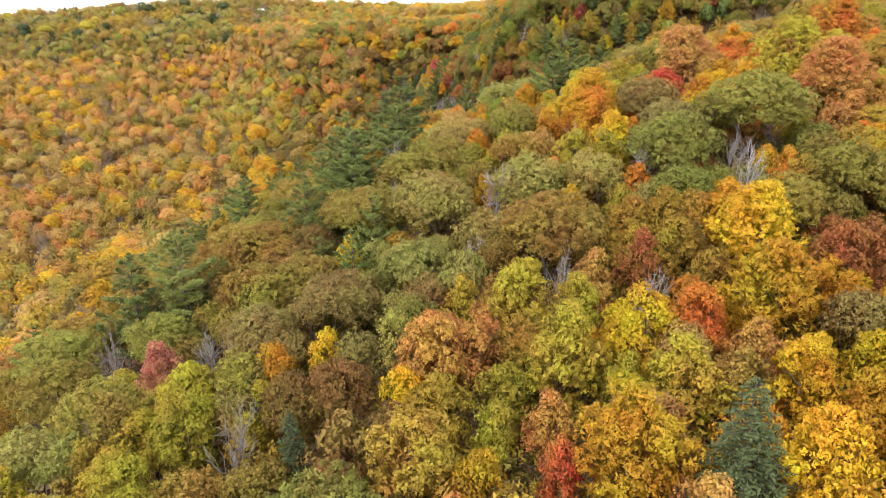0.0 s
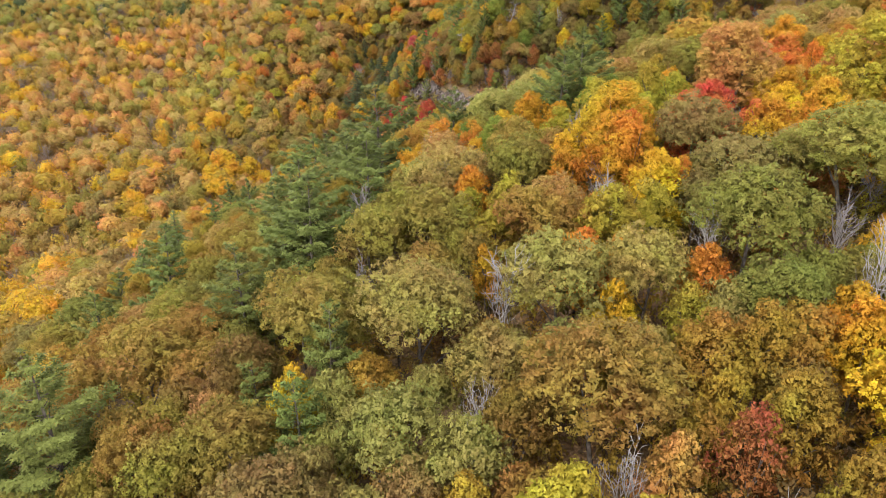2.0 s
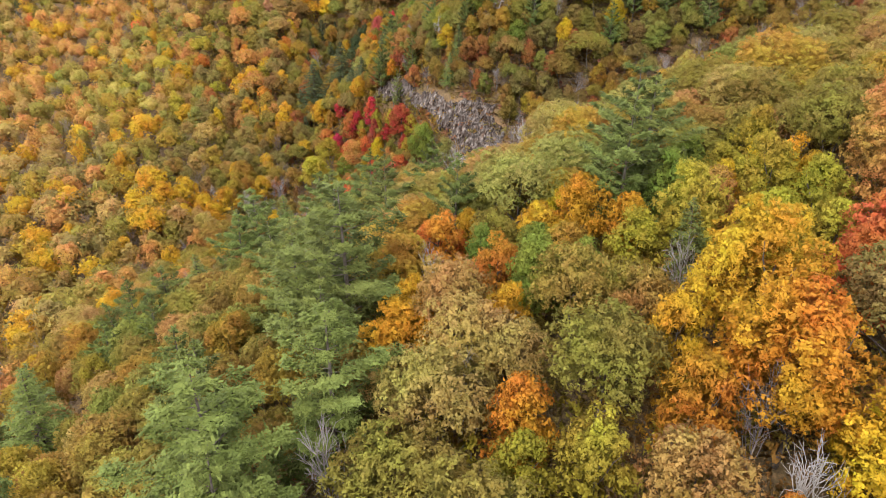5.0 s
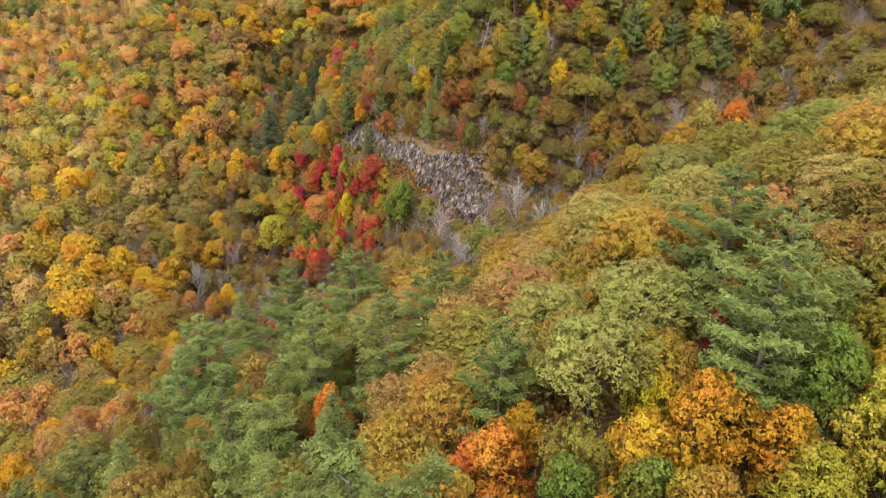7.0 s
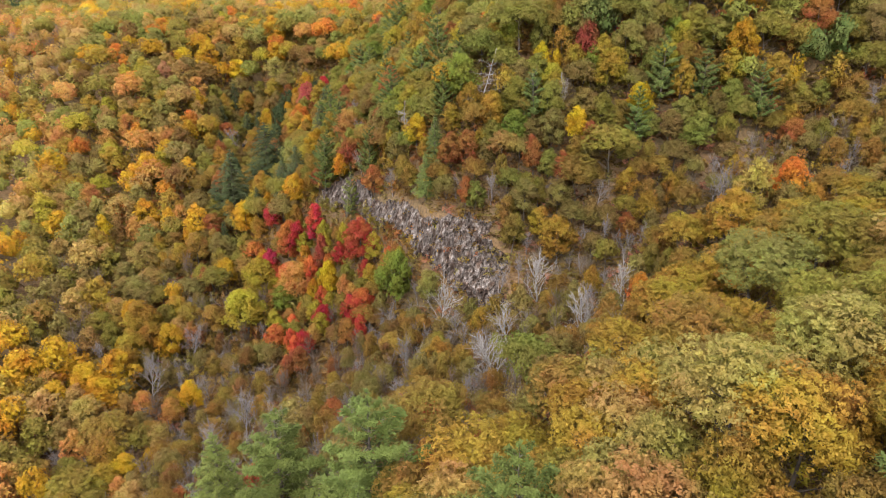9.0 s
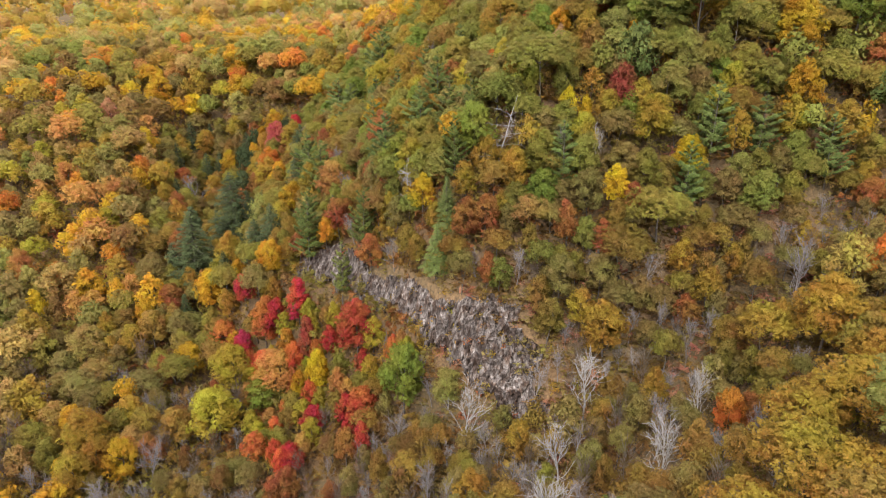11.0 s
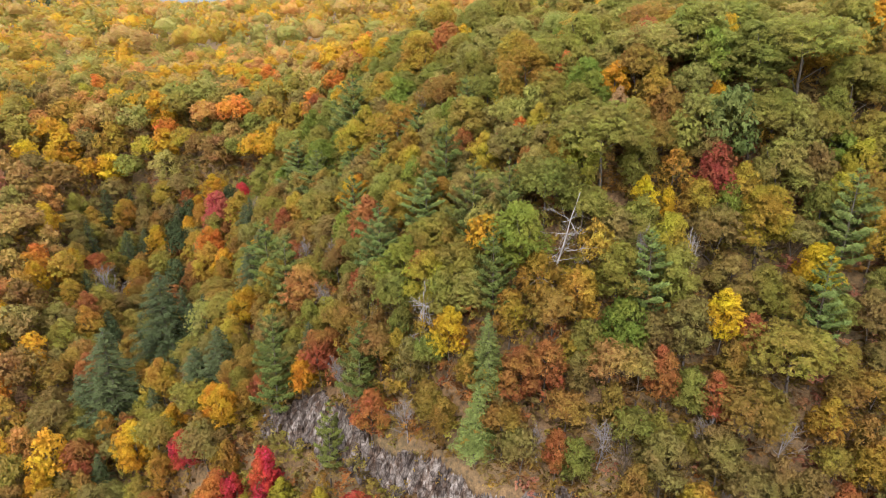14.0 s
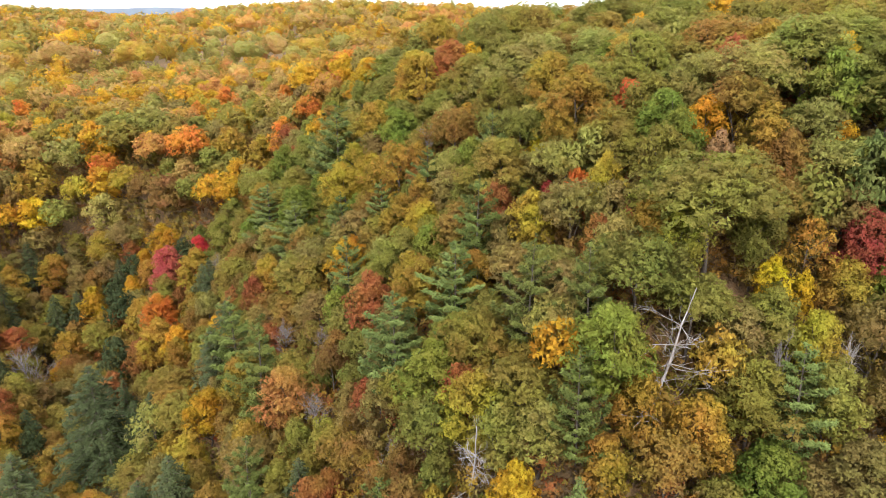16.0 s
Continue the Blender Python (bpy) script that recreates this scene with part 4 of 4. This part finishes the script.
for x0, x1, y0, y1, tries, mean in ((-330, 115, 60, 430, 60000, 3.0), (-240, 230, -110, 430, 16000, 4.4), (-560, 330, 430, 900, 9000, 5.0), (-400, 90, 1150, 1380, 2200, 6.5)):
    for x, y, z, steep in try_places(x0, x1, y0, y1, tries):
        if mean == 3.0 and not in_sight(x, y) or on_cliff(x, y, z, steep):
            continue
        if 18 < y < 318 and -95 < x < 105 and stand(x, y, z)[0] is not None:
            continue
        r = mean * rnd.uniform(0.7, 1.3) * (1.1 if y > 300 and x > -80 else 1.0)
        if taken.free(x, y, r, 0.6):
            taken.add(x, y, r)
            far_trees.append((x, y, 1.06 * r, 1.5 * r + 4.6 * rnd.uniform(0.8, 1.25), far_tint(x, y), z))


def woods(name, templates, plants, label, category, leaves):
    """Many plants joined, each in its own colour."""
    vs, fs, cs, ws, o = [], [], [], [], 0
    for i, (level, x, y, z, r, h, tone) in enumerate(plants):
        v, f, way = templates[level][i % len(templates[level])]
        t = i * 2.4
        ct, st = math.cos(t) * r / 4.0, math.sin(t) * r / 4.0
        vs.append(np.stack([v[:, 0] * ct - v[:, 1] * st + x, v[:, 0] * st + v[:, 1] * ct + y, v[:, 2] * h / 10.6 + z - 0.5], 1).astype(np.float32))
        cu, su = math.cos(t), math.sin(t)
        ws.append(np.stack([way[:, 0] * cu - way[:, 1] * su, way[:, 0] * su + way[:, 1] * cu, way[:, 2]], 1).astype(np.float32))
        fs.append(f + o)
        o += len(v)
        k = 1 + 0.3 * (rnd.random() - 0.5)
        cs.append(np.tile(np.array([*(np.array(TINTS[tone]) * k), 1.0], np.float32), (len(v), 1)))
    me = mesh_from(name, np.concatenate(vs), np.concatenate(fs), leaves, False, np.concatenate(ws))
    me.attributes.new("tint", "FLOAT_COLOR", "POINT").data.foreach_set("color", np.concatenate(cs).ravel())
    return tagged(new(name, me), label, category, kind="stuff")


def far_crown(form, seed, lobes, rounds, per_lobe, per_clump, size):
    """A crown seen from afar: a lumpy leafy skin over its lobes, broken up by loose sprays."""
    c, lr = crown_lobes(form, lobes, np.random.default_rng(seed))
    lr = lr * 0.92
    ball = bmesh.new()
    bmesh.ops.create_icosphere(ball, subdivisions=rounds, radius=1.0)
    d = np.array([v.co for v in ball.verts])
    f = np.array([[v.index for v in face.verts] for face in ball.faces])
    ball.free()
    mid = np.array([0, 0, c[:, 2].mean() - 0.4])
    rel = c - mid
    along = d @ rel.T
    room = lr**2 - (np.sum(rel * rel, 1) - along**2)
    leave = np.where(room > 0, along + np.sqrt(np.maximum(room, 0)), 0)
    far = np.maximum(leave.max(1), 1.6) * np.random.default_rng(seed + 9).uniform(0.93, 1.07, len(d))
    v = mid + d * far[:, None]
    near = leave.argmax(1)
    way = unit(0.75 * unit(v - c[near]) + 0.55 * d + np.array([0, 0, 0.2]))
    v1, f1, way1 = broadleaf(form, seed, lobes, per_lobe, per_clump, 0.55, size, 0, 1.1, 0.9, 0.7)
    return np.concatenate([v, v1]), np.concatenate([f, f1 + len(v)]), np.concatenate([way, way1])


def twigs(seed, n=170):
    """A leafless crown seen from afar: a broom of fine twigs."""
    rng = np.random.default_rng(seed)
    a, lift = rng.uniform(0, 6.283, n), rng.uniform(2.0, 8.2, n)
    d = unit(np.stack([np.cos(a), np.sin(a), rng.uniform(0.6, 2.2, n)], 1))
    foot = np.stack([0.35 * d[:, 0], 0.35 * d[:, 1], lift], 1) + d * rng.uniform(0, 1.4, n)[:, None]
    side = unit(np.cross(d, rng.normal(size=(n, 3)))) * 0.075
    v = np.stack([foot - side, foot + side, foot + d * rng.uniform(1.4, 3.4, n)[:, None]], 1).reshape(-1, 3)
    return v, np.arange(3 * n).reshape(-1, 3), np.repeat(unit(d + np.array([0, 0, 0.6])), 3, 0)


FORMS = ("egg", "dome", "egg")
DISTANT = [
    [broadleaf(FORMS[i % 3], 300 + i, 12 + i % 3, 20, 6, 0.60, 0.60, 110) for i in range(6)],
    [far_crown(FORMS[i % 3], 320 + i, 9 + i % 3, 2, 9, 4, 0.78) for i in range(6)],
    [far_crown(FORMS[i % 3], 340 + i, 7, 2, 4, 2, 1.1) for i in range(4)],
    [twigs(360 + i) for i in range(5)],
]


def level_of(x, y):
    if 15 < y < 335 and abs(x) < 62 or 235 < y < 380 and -70 < x < 70:
        return 0
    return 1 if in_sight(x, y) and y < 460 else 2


woods("far_woods", DISTANT, [(3 if tone == "taupe" else level_of(x, y), x, y, z, r, h, tone) for x, y, r, h, tone, z in far_trees], "distant woods in gold, orange, brown and olive autumn colours", "forest", WOOD_LEAVES)

# ---- bushes and saplings under the trees ----
BUSH = [[broadleaf("egg", 500 + i, 4, 3, 3, 1.2, 2.6, 0, 1.2) for i in range(5)]]
under = Spacing()
bushes = []
for x, y, z, steep in [*try_places(-62, 90, 25, 350, 36000), *try_places(2, 62, 200, 275, 7000)]:
    if on_cliff(x, y, z, steep - 0.1, 0.0) and x < 20.5:
        if rnd.random() < 0.16:
            bushes.append((0, x, y, z + 0.4, rnd.uniform(0.4, 0.8), rnd.uniform(1.0, 2.0), rnd.choice(["bronze", "olivegold", "olive", "rust", "brown", "greyolive"])))
        continue
    if (x < -30 and y < 200) or on_scree(x, y):
        continue
    r = rnd.uniform(0.8, 1.7) if y < 180 else rnd.uniform(1.0, 2.0)
    if not under.free(x, y, r, 0.52 if y < 180 else 0.38):
        continue
    under.add(x, y, r)
    if y > 172:
        tone = rnd.choice(["rust", "bronze", "brown", "olive", "olivegold", "bronze", "greyolive", "olive", "greyolive"])
    else:
        tone = rnd.choice(["olive", "bronze", "olivegold", "olive", "brown", "greyolive", "yellowgreen"])
    ravine = 150 + 0.5 * x < y < 210 and x < 60
    bushes.append((0, x, y, z, r, rnd.uniform(1.3, 2.6) if ravine else rnd.uniform(2.2, 5.2), rnd.choice(["brown", "rose", "bronze", "greyolive", "brown"]) if ravine else tone))
for x, y, z, steep in try_places(-9, 34, 188, 256, 12000):
    rim = rock_top(x) - 0.3 < z < rock_top(x) + 8
    foot = rock_foot(x) - 8 < z < rock_foot(x) + 0.3
    r = rnd.uniform(0.6, 1.2)
    if steep > 0.7 and (rim or foot or x > 24) and under.free(x, y, r, 0.36):
        under.add(x, y, r)
        bushes.append((0, x, y, z, r, rnd.uniform(1.2, 2.6), rnd.choice(["rust", "bronze", "olive", "olivegold", "olive", "greyolive", "bronze"])))
woods("undergrowth", BUSH, bushes, "low bushes and saplings in brown, rust and olive", "undergrowth", BUSH_LEAVES)

# ---- the cliffs: fractured schist in columns and ledges ----
rc = np.random.default_rng(5)


def block_mesh(seed):
    """An angular block of rock about a metre across."""
    r = np.random.default_rng(seed)
    box = np.array([(sx, sy, sz) for sz in (-1, 1) for sx, sy in ((-1, -1), (1, -1), (1, 1), (-1, 1))], float) * 0.5
    box *= r.uniform(0.6, 1.0, (8, 3))
    q = np.array([(3, 2, 1, 0), (4, 5, 6, 7), (0, 1, 5, 4), (1, 2, 6, 5), (2, 3, 7, 6), (3, 0, 4, 7)])
    return mesh_from("rock_block", box, q, ROCK)


BLOCKS = [block_mesh(i) for i in range(8)]


def rock_patch(name, x0, x1, y0, y1, bare_rock, label, blocks, least=0.9):
    """Bare rock standing out of the steep ground wherever bare_rock(x, y, z, along) is positive."""
    px, py = np.arange(x0, x1, 0.22), np.arange(y0, y1, 0.22)
    X, Y = np.meshgrid(px, py)
    Z = land(X, Y)
    gx_, gy_ = (land(X + 0.5, Y) - land(X - 0.5, Y)), (land(X, Y + 0.5) - land(X, Y - 0.5))
    steep_ = np.hypot(gx_, gy_)
    nx, ny = -gx_ / np.maximum(steep_, 0.1), -gy_ / np.maximum(steep_, 0.1)
    along = X * -0.6 + Y * 0.8
    warp = along + 0.35 * np.sin(Z * 0.9) + 0.25 * np.sin(Z * 2.1 + along)
    column = np.floor(warp / 1.05).astype(int)
    within = warp / 1.05 - column
    height = Z + 2.0 * rc.random(499)[column % 499] + 0.3 * np.sin(along * 1.1)
    ledge = np.floor(height / 1.7).astype(int)
    stand_out = 0.2 + 0.36 * rc.random(997)[(column * 7 + ledge // 3 * 131) % 997] + 0.14 * rc.random(997)[(column * 53 + ledge * 29) % 997]
    small = np.floor(warp / 0.45).astype(int) * 17 + np.floor(height / 0.6).astype(int) * 71
    stand_out += 0.13 * (rc.random(1999)[small % 1999] - 0.5)
    stand_out -= 0.35 * (within < 0.14)
    top_of_ledge = 0.3 * (height / 1.7 - ledge)
    V = np.stack([X + nx * stand_out, Y + ny * stand_out, Z + 0.2 + 0.3 * stand_out - top_of_ledge * 0.5], 2).reshape(-1, 3)
    f = sheet_faces(len(px), len(py))
    ok = (steep_ > least) & (bare_rock(X, Y, Z, along) > 0)
    face = new(name, mesh_from(name, V, f[ok.ravel()[f].all(1)], ROCK))
    tagged(face, label, "cliff", kind="structure")
    spots = np.argwhere(ok)
    for k in range(blocks):
        j, i = spots[rc.integers(len(spots))]
        p = V[j * len(px) + i]
        ob = new("rock_block", BLOCKS[k % 8])
        s = rc.uniform(0.35, 1.0)
        turn = math.degrees(math.atan2(ny[j, i], nx[j, i]))
        ob.matrix_world = pose(*p, rc.uniform(-14, 14), rc.uniform(-14, 14), turn + rc.uniform(-25, 25)) @ Matrix.Diagonal((s * 0.7, s, s * rc.uniform(0.7, 1.7), 1))
        ob.parent = face
    return face


def main_rock(x, y, z, along):
    top = rock_top(x) + 0.6 * np.sin(along * 0.5) + 0.25 * np.sin(along * 1.9) - z
    foot = z - rock_foot(x) + 0.8 * np.sin(along * 1.3)
    return np.minimum(np.minimum(top, foot), np.minimum(23.0 + 1.2 * np.sin(z) - x, 243 - y))


def upper_rock(x, y, z, along):
    return 3.6 - np.hypot((x - 15.0) * 0.9, (y - 279.5) * 0.8) + 0.7 * np.sin(along * 2.0)


def west_rock(x, y, z, along):
    return np.minimum(1.7 - np.abs(x - 0.6 - 0.9 * np.sin(y * 0.35)), 6 - np.abs(y - 255)) + 0.5 * np.sin(along * 1.7)


rock_patch("cliff", -9, 27, 190, 264, main_rock, "steep grey schist cliff with fractured columns and brown stains", 150)
rock_patch("rock_outcrop", 8, 22, 272, 288, upper_rock, "small grey rock face among trees on the knob", 25, 0.3)
rock_patch("rock_ledge", -4, 6, 246, 264, west_rock, "narrow grey rock ledge on the side of the gully", 25, 0.5)

# ---- loose stones in the gully ----
scree = new("scree")
tagged(scree, "strip of loose broken grey stones in the gully", "scree", kind="structure")
for k in range(280):
    y = rc.uniform(250, 279)
    x = -14.3 + 0.012 * (y - 256) ** 2 + rc.normal() * 1.0
    s = rc.uniform(0.25, 0.9)
    stone = new("stone", BLOCKS[k % 8])
    stone.matrix_world = pose(x, y, float(land(x, y)) - 0.35, rc.uniform(0, 40), rc.uniform(0, 40), rc.uniform(0, 360)) @ Matrix.Diagonal((s, s * rc.uniform(0.7, 1.2), s * 0.7, 1))
    stone.parent = scree
